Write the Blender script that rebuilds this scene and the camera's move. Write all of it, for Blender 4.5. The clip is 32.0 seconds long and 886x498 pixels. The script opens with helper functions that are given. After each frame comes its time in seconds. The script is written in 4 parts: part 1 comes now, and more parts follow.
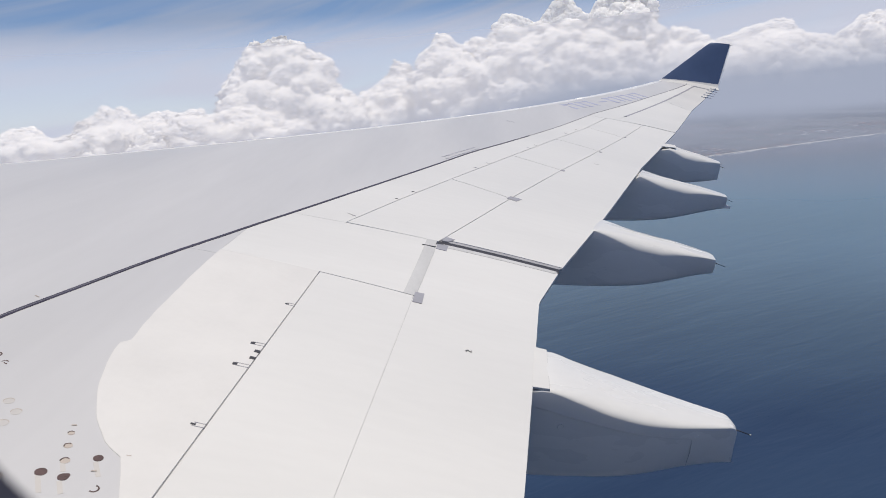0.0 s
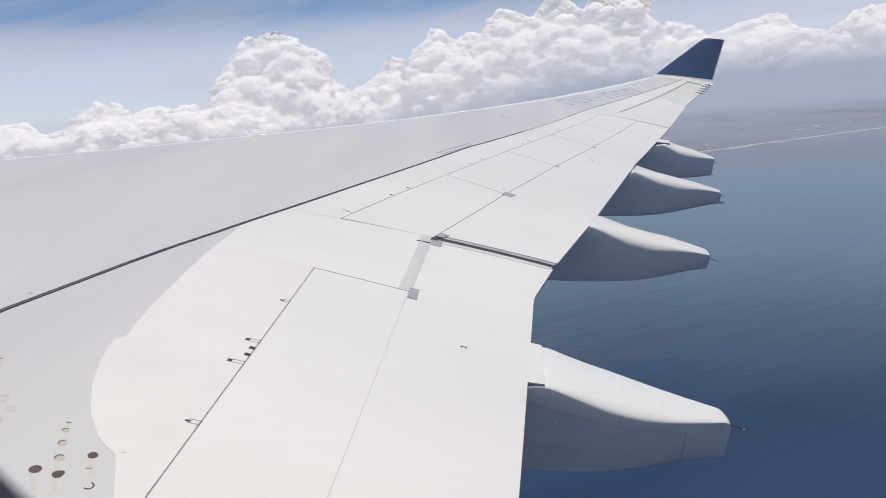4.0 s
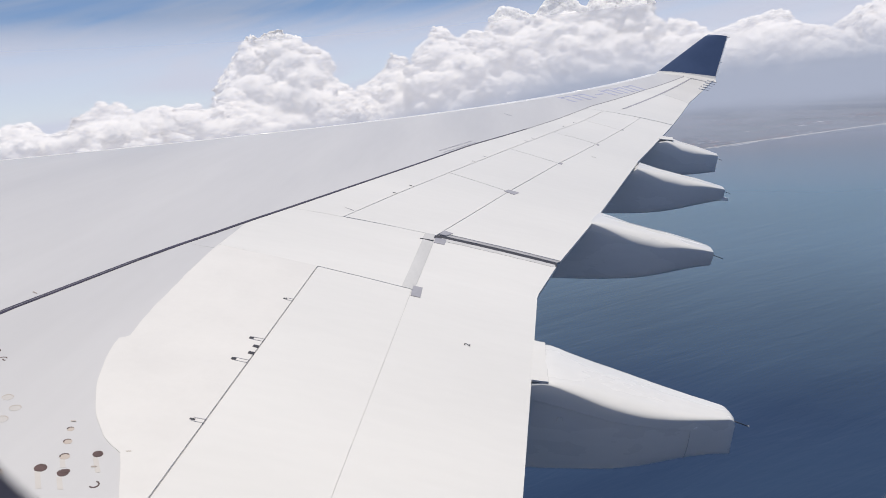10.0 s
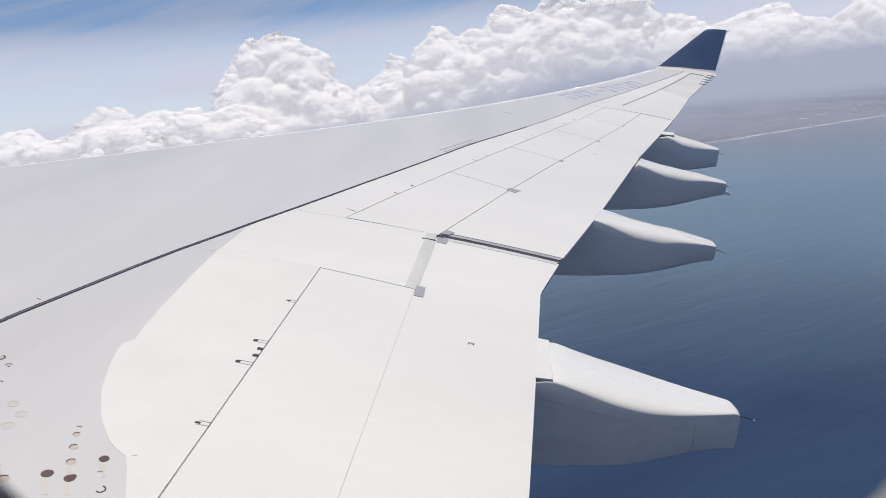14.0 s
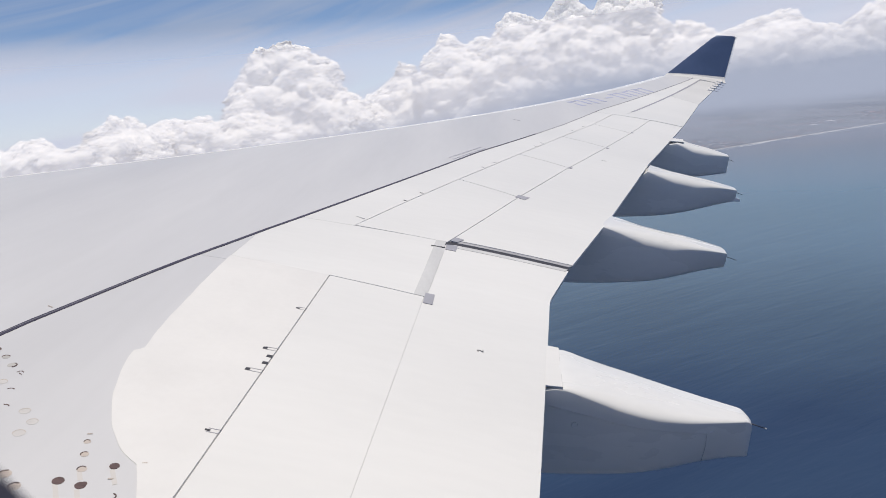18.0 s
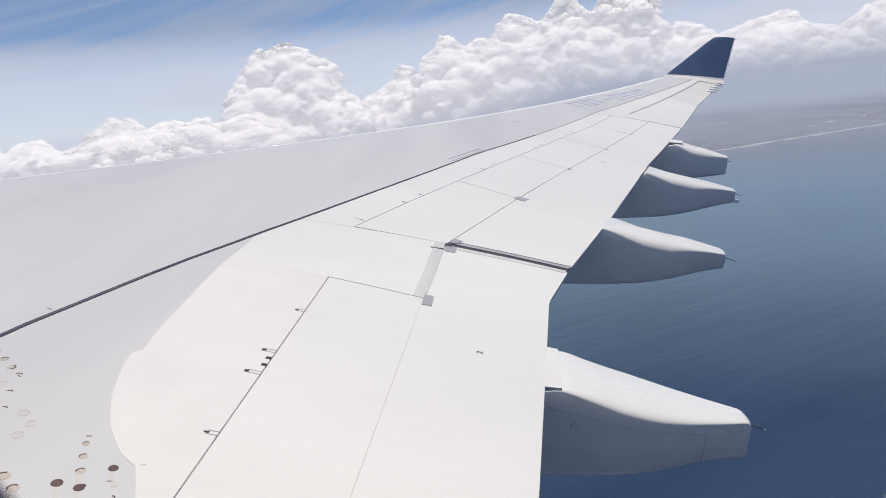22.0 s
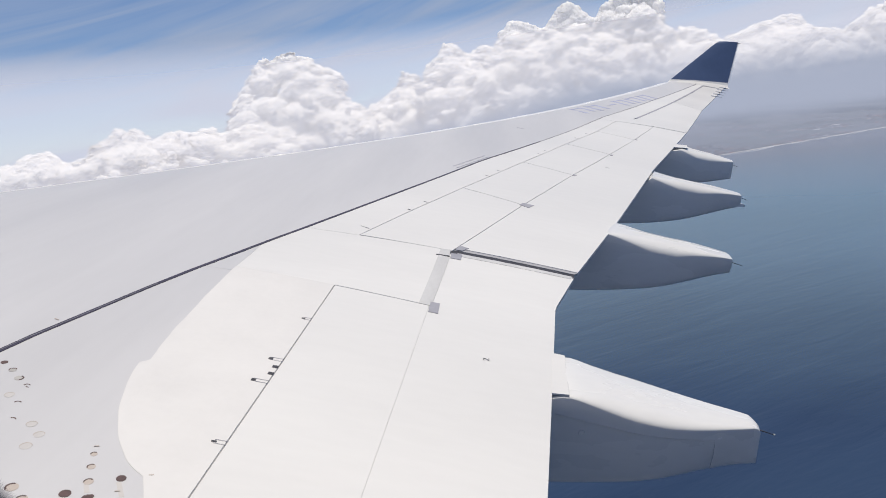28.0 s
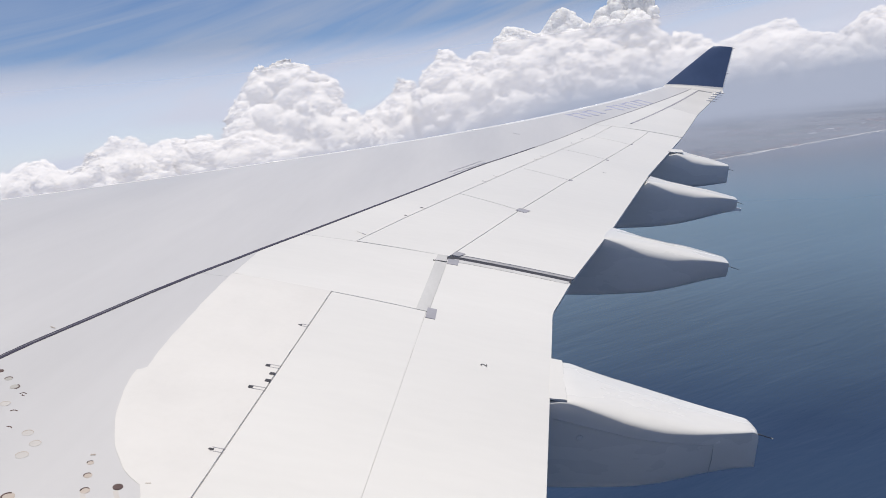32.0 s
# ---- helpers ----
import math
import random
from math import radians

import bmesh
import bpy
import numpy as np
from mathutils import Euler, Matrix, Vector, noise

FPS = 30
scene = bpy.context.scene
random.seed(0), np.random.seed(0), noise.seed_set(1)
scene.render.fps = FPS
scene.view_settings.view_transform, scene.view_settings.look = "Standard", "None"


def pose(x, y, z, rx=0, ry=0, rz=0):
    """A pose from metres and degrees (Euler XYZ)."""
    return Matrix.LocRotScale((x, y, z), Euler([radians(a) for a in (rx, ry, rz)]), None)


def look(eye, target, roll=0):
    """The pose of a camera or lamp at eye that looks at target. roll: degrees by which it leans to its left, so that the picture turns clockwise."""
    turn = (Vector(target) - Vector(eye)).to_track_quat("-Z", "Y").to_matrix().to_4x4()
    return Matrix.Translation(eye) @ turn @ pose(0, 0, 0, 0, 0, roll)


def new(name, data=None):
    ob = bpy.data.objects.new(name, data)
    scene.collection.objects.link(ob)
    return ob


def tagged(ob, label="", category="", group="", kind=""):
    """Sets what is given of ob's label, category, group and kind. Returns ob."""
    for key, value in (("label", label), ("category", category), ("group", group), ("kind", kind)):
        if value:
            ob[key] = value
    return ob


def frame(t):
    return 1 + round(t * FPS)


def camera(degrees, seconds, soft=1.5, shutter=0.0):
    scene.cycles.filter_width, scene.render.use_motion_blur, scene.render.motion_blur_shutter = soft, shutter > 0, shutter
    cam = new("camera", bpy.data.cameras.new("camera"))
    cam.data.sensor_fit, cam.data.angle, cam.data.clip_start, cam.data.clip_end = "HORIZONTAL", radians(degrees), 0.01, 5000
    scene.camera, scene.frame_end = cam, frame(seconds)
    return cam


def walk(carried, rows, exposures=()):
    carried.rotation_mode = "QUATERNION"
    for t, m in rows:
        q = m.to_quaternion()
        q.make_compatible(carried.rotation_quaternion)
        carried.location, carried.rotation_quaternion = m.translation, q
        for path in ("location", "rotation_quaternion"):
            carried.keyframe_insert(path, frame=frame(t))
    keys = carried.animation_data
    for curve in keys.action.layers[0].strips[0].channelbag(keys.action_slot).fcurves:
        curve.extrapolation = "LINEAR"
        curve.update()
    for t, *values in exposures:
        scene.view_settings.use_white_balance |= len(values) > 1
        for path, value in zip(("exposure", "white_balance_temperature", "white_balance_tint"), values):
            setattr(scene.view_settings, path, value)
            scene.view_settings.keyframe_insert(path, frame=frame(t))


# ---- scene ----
# ---------------------------------------------------------------- camera
# The aircraft climbs: its own axes (x aft, y outboard, z up) are tilted against the level sea.
PLANE = pose(0, 0, 0, 1.48, 10.68, 0.11)
EYE = (10.739, 0.121, 2.158)

# seconds, yaw, pitch and roll against the aircraft, in degrees
TURNS = [
    (0.0, 3.34, -11.58, -5.89), (0.5, 3.25, -11.56, -5.87), (1.0, 3.00, -11.93, -6.08), (1.5, 2.84, -11.36, -6.10), (2.0, 2.81, -11.49, -5.95),
    (2.5, 2.71, -11.58, -5.85), (3.0, 2.58, -11.44, -5.86), (3.5, 2.82, -11.66, -5.83), (5.5, 2.98, -12.00, -5.85), (6.0, 2.99, -11.87, -5.85),
    (6.5, 3.12, -11.88, -5.56), (7.0, 2.93, -11.80, -5.73), (7.5, 3.08, -11.81, -5.63), (8.0, 3.11, -12.06, -5.82), (8.5, 3.06, -12.16, -5.96),
    (9.0, 2.98, -12.05, -5.87), (9.5, 3.04, -11.93, -5.64), (10.0, 3.12, -12.04, -5.57), (10.5, 3.32, -12.28, -5.19), (11.0, 3.37, -12.31, -4.98),
    (11.5, 3.09, -12.06, -4.58), (12.0, 3.16, -11.70, -4.29), (12.5, 3.11, -11.74, -4.34), (13.0, 2.98, -12.10, -4.48), (13.5, 3.08, -12.12, -4.50),
    (15.5, 3.11, -11.88, -4.73), (16.0, 3.52, -11.95, -4.68), (16.5, 4.17, -12.50, -4.71), (17.0, 3.83, -12.52, -5.28), (17.5, 3.94, -11.76, -4.48),
    (18.0, 3.78, -11.57, -4.32), (18.5, 4.07, -11.97, -4.33), (19.0, 3.87, -12.23, -4.60), (19.5, 3.98, -12.01, -4.49), (20.0, 4.21, -11.42, -4.16),
    (20.5, 4.16, -11.37, -4.44), (21.0, 4.15, -11.32, -4.40), (21.5, 4.01, -11.24, -4.45), (22.0, 3.72, -11.45, -4.26), (22.5, 4.00, -11.46, -3.79),
    (23.0, 3.72, -10.97, -3.49), (23.5, 3.64, -11.28, -3.58), (24.0, 3.76, -11.89, -3.77), (24.5, 3.90, -12.12, -3.81), (25.0, 4.17, -12.08, -3.46),
    (25.5, 4.12, -11.76, -3.45), (27.5, 4.05, -11.05, -3.40), (28.0, 4.04, -10.91, -3.64), (28.5, 3.98, -10.72, -3.73), (29.0, 3.89, -10.80, -3.48),
    (29.5, 3.74, -10.42, -3.62), (30.0, 3.59, -10.29, -3.50), (30.5, 3.55, -10.17, -3.65), (31.0, 3.60, -10.23, -3.95), (31.5, 3.73, -10.36, -3.60),
    (32.0, 3.74, -10.45, -3.35)]

cam = camera(62.0, 32.0, soft=0.9)
# a small telephone lens focused on the wing: only the window's edge, a hand's width away, is out of focus
cam.data.dof.use_dof, cam.data.dof.focus_distance, cam.data.dof.aperture_fstop = True, 14.0, 8.5
# the arm sways a few millimetres along the window
SWAY_T = (0.0, 3.0, 9.0, 12.0, 15.5, 16.0, 16.5, 17.0, 17.5, 18.5, 20.0, 22.0, 24.0, 25.0, 25.5, 27.5, 32.0)
SWAY_X = (-0.001, -0.001, -0.002, 0.003, 0.002, 0.0005, -0.0035, -0.004, 0.0005, 0.003, 0.004, 0.004, 0.003, 0.0015, 0.002, 0.004, 0.005)
walk(cam, [(t, PLANE @ pose(EYE[0] + float(np.interp(t, SWAY_T, SWAY_X)), EYE[1], EYE[2], 90 + pitch, roll, yaw)) for t, yaw, pitch, roll in TURNS],
     exposures=[(0.0, 0.21, 7020, 8.8), (5.0, 0.25, 7020, 8.8), (12.0, 0.29, 7020, 8.8), (32.0, 0.30, 7020, 8.8)])

# ---------------------------------------------------------------- sky and sun
SUN_TO = (PLANE.to_3x3() @ Vector((-0.10, 0.06, 0.99))).normalized()

world = bpy.data.worlds.new("sky")
scene.world = world
world.use_nodes = True
wn, wl = world.node_tree.nodes, world.node_tree.links
wn.clear()
sky = wn.new("ShaderNodeTexSky")
sky.sky_type = "NISHITA"
sky.sun_disc = False
sky.sun_elevation = math.asin(SUN_TO.z)
sky.sun_rotation = math.atan2(SUN_TO.x, SUN_TO.y)
sky.altitude = 900
sky.air_density, sky.dust_density, sky.ozone_density = 1.0, 0.0, 6.0
wtc = wn.new("ShaderNodeTexCoord")
wmap = wn.new("ShaderNodeMapping")
wmap.vector_type = "TEXTURE"
wmap.inputs["Rotation"].default_value = (0, radians(-11), 0)
wmap.inputs["Location"].default_value = (0.55, -0.3, 0.035)
wmap.inputs["Scale"].default_value = (0.9, 0.9, 0.125)
streak = wn.new("ShaderNodeTexNoise")
streak.inputs["Scale"].default_value = 2.3
streak.inputs["Detail"].default_value = 7.0
streak.inputs["Roughness"].default_value = 0.55
streak.inputs["Distortion"].default_value = 1.1
wramp = wn.new("ShaderNodeValToRGB")
wramp.color_ramp.elements[0].position, wramp.color_ramp.elements[0].color = 0.39, (0.12, 0.12, 0.12, 1)
wramp.color_ramp.elements[1].position, wramp.color_ramp.elements[1].color = 0.58, (0.95, 0.95, 0.95, 1)
wmix = wn.new("ShaderNodeMix")
wmix.data_type = "RGBA"
wmix.inputs["B"].default_value = (3.8, 4.8, 7.1, 1)
back = wn.new("ShaderNodeBackground")
back.inputs["Strength"].default_value = 0.07
wout = wn.new("ShaderNodeOutputWorld")
wl.new(wtc.outputs["Generated"], wmap.inputs["Vector"])
wl.new(wmap.outputs["Vector"], streak.inputs["Vector"])
wl.new(streak.outputs["Fac"], wramp.inputs["Fac"])
# the thin cloud thickens towards the horizon
wsep, wlow, wmul = wn.new("ShaderNodeSeparateXYZ"), wn.new("ShaderNodeMapRange"), wn.new("ShaderNodeMath")
wlow.inputs["From Min"].default_value, wlow.inputs["From Max"].default_value = 0.185, 0.29
wlow.inputs["To Min"].default_value, wlow.inputs["To Max"].default_value = 1.0, 0.30
wmul.operation = "MULTIPLY"
wl.new(wtc.outputs["Generated"], wsep.inputs[0])
# and climbs with its streaks
wclimb = wn.new("ShaderNodeMath")
wclimb.operation = "MULTIPLY_ADD"
wclimb.inputs[1].default_value = -0.13
wl.new(wsep.outputs["X"], wclimb.inputs[0])
wl.new(wsep.outputs["Z"], wclimb.inputs[2])
wl.new(wclimb.outputs[0], wlow.inputs["Value"])
wl.new(wramp.outputs["Color"], wmul.inputs[0])
wl.new(wlow.outputs["Result"], wmul.inputs[1])
wl.new(wmul.outputs[0], wmix.inputs["Factor"])
tint = wn.new("ShaderNodeMix")  # moist tropical air
tint.data_type, tint.blend_type = "RGBA", "MULTIPLY"
tint.inputs["Factor"].default_value = 1.0
tint.inputs["B"].default_value = (1.0, 1.03, 1.18, 1)
wl.new(sky.outputs["Color"], tint.inputs["A"])
wl.new(tint.outputs["Result"], wmix.inputs["A"])
wl.new(wmix.outputs["Result"], back.inputs["Color"])
wl.new(back.outputs["Background"], wout.inputs["Surface"])

sun = new("sun", bpy.data.lights.new("sun", "SUN"))
sun.data.energy, sun.data.angle, sun.data.color = 3.1, radians(0.6), (1.0, 0.95, 0.875)
sun.matrix_world = look((0, 0, 0), -SUN_TO)


# ---------------------------------------------------------------- materials
def material(name, color, rough=0.5, spread=0.06, coarse=0.6, fine=14.0, bump=0.0, metal=0.0,
             stretch=(1, 1, 1), spots=None, spec=0.5, coat=0.0):
    """Paint or plastic whose colour drifts at two scales; spots: a second colour that shows in patches."""
    m = bpy.data.materials.new(name)
    m.use_nodes = True
    nt = m.node_tree
    n, l = nt.nodes, nt.links
    b = n["Principled BSDF"]
    b.inputs["Roughness"].default_value, b.inputs["Metallic"].default_value = rough, metal
    b.inputs["Specular IOR Level"].default_value = spec
    b.inputs["Coat Weight"].default_value = coat
    tc = n.new("ShaderNodeTexCoord")
    mp = n.new("ShaderNodeMapping")
    mp.inputs["Scale"].default_value = stretch
    l.new(tc.outputs["Object"], mp.inputs["Vector"])
    big, small = n.new("ShaderNodeTexNoise"), n.new("ShaderNodeTexNoise")
    big.inputs["Scale"].default_value, small.inputs["Scale"].default_value = coarse, fine
    big.inputs["Detail"].default_value, small.inputs["Detail"].default_value = 5, 6
    for t in (big, small):
        l.new(mp.outputs["Vector"], t.inputs["Vector"])
    mix = n.new("ShaderNodeMath")
    mix.operation = "MULTIPLY_ADD"
    mix.inputs[1].default_value = 0.35
    l.new(small.outputs["Fac"], mix.inputs[0])
    l.new(big.outputs["Fac"], mix.inputs[2])
    ramp = n.new("ShaderNodeValToRGB")
    lo = [c * (1 - spread) for c in color]
    hi = [min(1, c * (1 + spread)) for c in color]
    ramp.color_ramp.elements[0].position, ramp.color_ramp.elements[0].color = 0.42, (*(spots or lo), 1)
    ramp.color_ramp.elements[1].position, ramp.color_ramp.elements[1].color = 0.92, (*hi, 1)
    l.new(mix.outputs[0], ramp.inputs["Fac"])
    l.new(ramp.outputs["Color"], b.inputs["Base Color"])
    rr = n.new("ShaderNodeMapRange")
    rr.inputs["To Min"].default_value, rr.inputs["To Max"].default_value = max(0.02, rough - 0.08), min(1, rough + 0.1)
    l.new(big.outputs["Fac"], rr.inputs["Value"])
    l.new(rr.outputs["Result"], b.inputs["Roughness"])
    if bump:
        bp = n.new("ShaderNodeBump")
        bp.inputs["Strength"].default_value, bp.inputs["Distance"].default_value = 0.5, bump
        l.new(small.outputs["Fac"], bp.inputs["Height"])
        l.new(bp.outputs["Normal"], b.inputs["Normal"])
    return m


WHITE = material("white_paint", (0.633, 0.628, 0.620), 0.42, 0.045, 0.5, 9, 0.0006, stretch=(0.4, 1.6, 1))
GREY = material("grey_paint", (0.512, 0.510, 0.522), 0.40, 0.055, 0.9, 8, 0.0006, stretch=(1.3, 0.16, 0.5))
PALE = material("pale_grey_skin", (0.59, 0.585, 0.58), 0.45, 0.04, 0.8, 10, 0.0006)
COAT = material("sealant_coat", (0.617, 0.608, 0.603), 0.6, 0.035, 2.2, 22, 0.003)
FAIR = material("fairing_paint", (0.68, 0.677, 0.668), 0.27, 0.05, 1.3, 12, 0.0006, stretch=(0.5, 1.5, 1.5), coat=0.4)
UNDER = material("bay_primer", (0.26, 0.26, 0.275), 0.7, 0.2, 2, 20)
RUBBER = material("seal_rubber", (0.034, 0.030, 0.058), 0.6, 0.2, 3, 30, 0.001)
SEAL = material("grey_seal", (0.50, 0.50, 0.505), 0.55, 0.10, 3, 25, 0.001, stretch=(2, 0.6, 1))
SEAM = material("joint_sealant", (0.36, 0.355, 0.35), 0.7, 0.15, 5, 30)
LIP = material("slot_lip_paint", (0.33, 0.33, 0.35), 0.6, 0.12, 3, 25)
PLATE = material("rub_plate", (0.30, 0.30, 0.335), 0.5, 0.12, 4, 30, 0.001)
BLUE = material("blue_paint", (0.066, 0.100, 0.190), 0.30, 0.10, 0.9, 8, 0.0004, coat=0.3)
MARK = material("marking_paint", (0.36, 0.375, 0.50), 0.5, 0.1, 3, 20)
STENCIL = material("stencil_paint", (0.40, 0.40, 0.45), 0.5, 0.1, 3, 20)
BLACK = material("black_paint", (0.035, 0.035, 0.045), 0.6, 0.2, 5, 30)
RUST = material("rusty_fastener", (0.095, 0.058, 0.057), 0.75, 0.35, 9, 60, 0.002, spots=(0.04, 0.026, 0.026))
FILLER = material("worn_filler", (0.41, 0.365, 0.335), 0.75, 0.12, 12, 60, 0.002, spots=(0.42, 0.36, 0.32))
FADED = material("faded_filler", (0.47, 0.455, 0.45), 0.7, 0.06, 10, 60, 0.001)
GREYFILL = material("grey_filler", (0.37, 0.36, 0.35), 0.7, 0.12, 12, 60, 0.001)
STREAK = material("rust_streak", (0.500, 0.478, 0.462), 0.6, 0.03, 8, 40)
METAL = material("bright_white", (0.78, 0.78, 0.785), 0.25, 0.03, 1, 12, 0.0004, stretch=(2, 0.3, 1))
TRIM = material("window_trim", (0.026, 0.028, 0.05), 0.7, 0.15, 6, 60, 0.001)
# paler copy of the window trim, with daylight put into its colour
LIT_TRIM = material("lit_window_trim", (0.30, 0.31, 0.30), 0.6, 0.1, 6, 60, 0.001)
CABIN = material("cabin_lining", (0.30, 0.29, 0.28), 0.7, 0.08, 2, 30)


# ---------------------------------------------------------------- mesh helpers
def mesh(name, verts, faces, mat, smooth=False):
    me = bpy.data.meshes.new(name)
    me.from_pydata([tuple(v) for v in verts], [], faces)
    me.materials.append(mat)
    if smooth:
        me.shade_smooth()
    me.update()
    return me


def part(name, me, parent, label=""):
    ob = new(name, me)
    ob.parent = parent
    return tagged(ob, label) if label else ob


def sheet(rows, closed=False):
    """Vertices and quads over a grid of points."""
    verts = [q for r in rows for q in r]
    w = len(rows[0])
    faces = []
    for i in range(len(rows) - 1):
        for j in range(w if closed else w - 1):
            k = (j + 1) % w
            faces.append((i * w + j, i * w + k, (i + 1) * w + k, (i + 1) * w + j))
    return verts, faces


def slab(top, drop):
    """A closed plate from a grid of points, thickened downwards."""
    v, f = sheet(top)
    n, h, w = len(v), len(top), len(top[0])
    low = [(x, y, z - drop) for x, y, z in v]
    faces = list(f) + [tuple(n + i for i in reversed(q)) for q in f]
    ring = ([j for j in range(w)] + [i * w + w - 1 for i in range(1, h)] + [(h - 1) * w + j for j in range(w - 2, -1, -1)]
            + [i * w for i in range(h - 2, 0, -1)])
    for a, b in zip(ring, ring[1:] + ring[:1]):
        faces.append((b, a, n + a, n + b))
    me = list(v) + low
    return me, faces


def oriented(me):
    bm = bmesh.new()
    bm.from_mesh(me)
    bmesh.ops.recalc_face_normals(bm, faces=bm.faces)
    bm.to_mesh(me)
    bm.free()
    return me


# ---------------------------------------------------------------- the wing's form
SPAN = 26.4
SWEEP = math.tan(radians(32.0))
TE_Y = [-1.0, 3.643, 5.264, 6.183, 7.135, 9.275, 13.094, 15.986, 17.744, 21.439, 26.909]
TE_X = [10.75, 11.156, 11.294, 11.370, 11.632, 12.328, 13.516, 14.548, 15.185, 16.459, 18.691]
SPAR_Y = [-1.0, 3.94, 5.41, 6.43, 8.36, 11.73, 15.53, 18.06, 21.76, 25.9]
SPAR_X = [7.35, 8.08, 8.43, 8.74, 9.41, 10.61, 12.25, 13.28, 15.14, 17.36]


def le(y):
    return SWEEP * y


def te(y):
    return float(np.interp(y, TE_Y, TE_X))


def spar(y):
    return float(np.interp(y, SPAR_Y, SPAR_X))


def rise(y):
    """Height of the trailing edge: dihedral, and the wing's bend in flight."""
    t = y / SPAN
    return 0.0831 * y + 0.547 * t * t + 0.722 * t ** 3


def camber(s):
    if s > 0.38:
        return 0.046 * (1 - ((s - 0.38) / 0.62) ** 2)
    return 0.046 * math.sqrt(max(0.0, 1 - ((0.38 - s) / 0.38) ** 2.6))


def top(x, y, lift=0.0):
    c = te(y) - le(y)
    s = min(1.0, max(0.0, (x - le(y)) / c))
    return (x, y, rise(y) + c * camber(s) + lift)


def lerp(a, b, t):
    return a + (b - a) * t


def plate(name, a, b, c, d, mat, parent, label="", fwd=None, aft=None, nx=6, ny=10, lift=0.0, drop=0.02, gap=0.0):
    """A panel of the upper skin: corners (x, y) forward-inboard, forward-outboard, aft-outboard, aft-inboard.
    fwd, aft: edges that follow a line of the wing; gap: half the joint round it."""
    span, chord = max(0.01, abs(b[1] - a[1])), max(0.01, abs(d[0] - a[0]))
    eu, ev = gap / chord, gap / span
    rows = []
    for j in range(ny + 1):
        v = lerp(ev, 1 - ev, j / ny)
        y0, y1 = lerp(a[1], b[1], v), lerp(d[1], c[1], v)
        x0 = fwd(y0) if fwd else lerp(a[0], b[0], v)
        x1 = aft(y1) if aft else lerp(d[0], c[0], v)
        row = []
        for i in range(nx + 1):
            u = lerp(eu, 1 - eu, i / nx)
            row.append(top(lerp(x0, x1, u), lerp(y0, y1, u), lift))
        rows.append(row)
    v, f = slab(rows, drop)
    return part(name, oriented(mesh(name, v, f, mat)), parent, label)


wing = tagged(new("wing"), "swept white and grey airliner wing with flap fairings and blue winglet", "wing")
wing.matrix_world = PLANE


def wing_box():
    """The main box: grey skin ahead of the rear spar, sunk bay under the panels behind it, and the lower skin."""
    ups = [0, .002, .006, .012, .02, .03, .045, .065, .09, .13, .18, .25, .33, .42, .5]
    rows = []
    for k in range(91):
        y = lerp(-0.9, SPAN, k / 90)
        c, x0 = te(y) - le(y), le(y)
        ss = (spar(y) - x0) / c
        row = [top(x0 + c * s * ss / 0.5, y) for s in ups]
        row += [top(x0 + c * (ss + 0.0008), y, -0.012)]
        row += [top(lerp(x0 + c * ss, te(y) - 0.06, t), y, -0.012) for t in (0.3, 0.6, 0.9, 1.0)]
        for s in (0.93, 0.75, 0.5, 0.3, 0.15, 0.06, 0.02, 0.006):
            x, _, z = top(x0 + c * s, y)
            thick = 0.11 * (1 - s) ** 0.8 * min(1, (s / 0.12)) ** 0.5 * c + 0.05
            row.append((x, y, z - thick))
        rows.append(row)
    v, f = sheet(rows, closed=True)
    n = len(rows[0])
    f.append(tuple(range(n)))
    f.append(tuple(range(len(v) - 1, len(v) - 1 - n, -1)))
    me = oriented(mesh("wing_box", v, f, GREY))
    me.materials.append(UNDER)
    for p in me.polygons:
        y = p.center.y
        if p.center.x > spar(y) + 0.001 and p.center.z > rise(y) - 0.3 and p.normal.z > 0.3:
            p.material_index = 1
    me.shade_smooth()
    me.set_sharp_from_angle(angle=radians(28))
    return part("wing_box", me, wing, "smooth pale grey front skin")


wing_box()

# leading-edge slats, brighter than the front skin and wider outboard
for y0, y1 in ((6.6, 11.2), (11.2, 16.0), (16.0, 20.9), (20.9, 26.0)):
    rows = []
    for k in range(17):
        y = lerp(y0 + 0.008, y1 - 0.008, k / 16)
        c = te(y) - le(y)
        row = []
        for s in (t * lerp(0.07, 0.15, (y - 6.6) / 19.4) for t in (0, .03, .08, .16, .3, .5, .75, 1)):
            x, yy, z = top(le(y) + c * s, y)
            row.append((x - 0.014, yy, z + 0.012 - 0.010 * s / lerp(0.07, 0.15, (y - 6.6) / 19.4)))
        rows.append(row)
    v, f = slab(rows, 0.012)
    part("slat", oriented(mesh("slat", v, f, METAL, True)), wing, "bright leading-edge slat")


def sp_fwd(y):
    return float(np.interp(y, [7.13, 8.26, 9.70, 11.95, 14.2, 15.9, 17.65], [9.51, 9.88, 10.39, 11.23, 12.13, 12.86, 13.53]))


def sp_aft(y):
    return float(np.interp(y, [7.1, 9.28, 11.37, 13.85, 15.71, 17.6], [10.42, 11.16, 11.92, 12.90, 13.65, 14.38]))


def seam_aft(y):
    return float(np.interp(y, [-1, 3.0, 5.6], [10.13, 10.26, 10.34]))


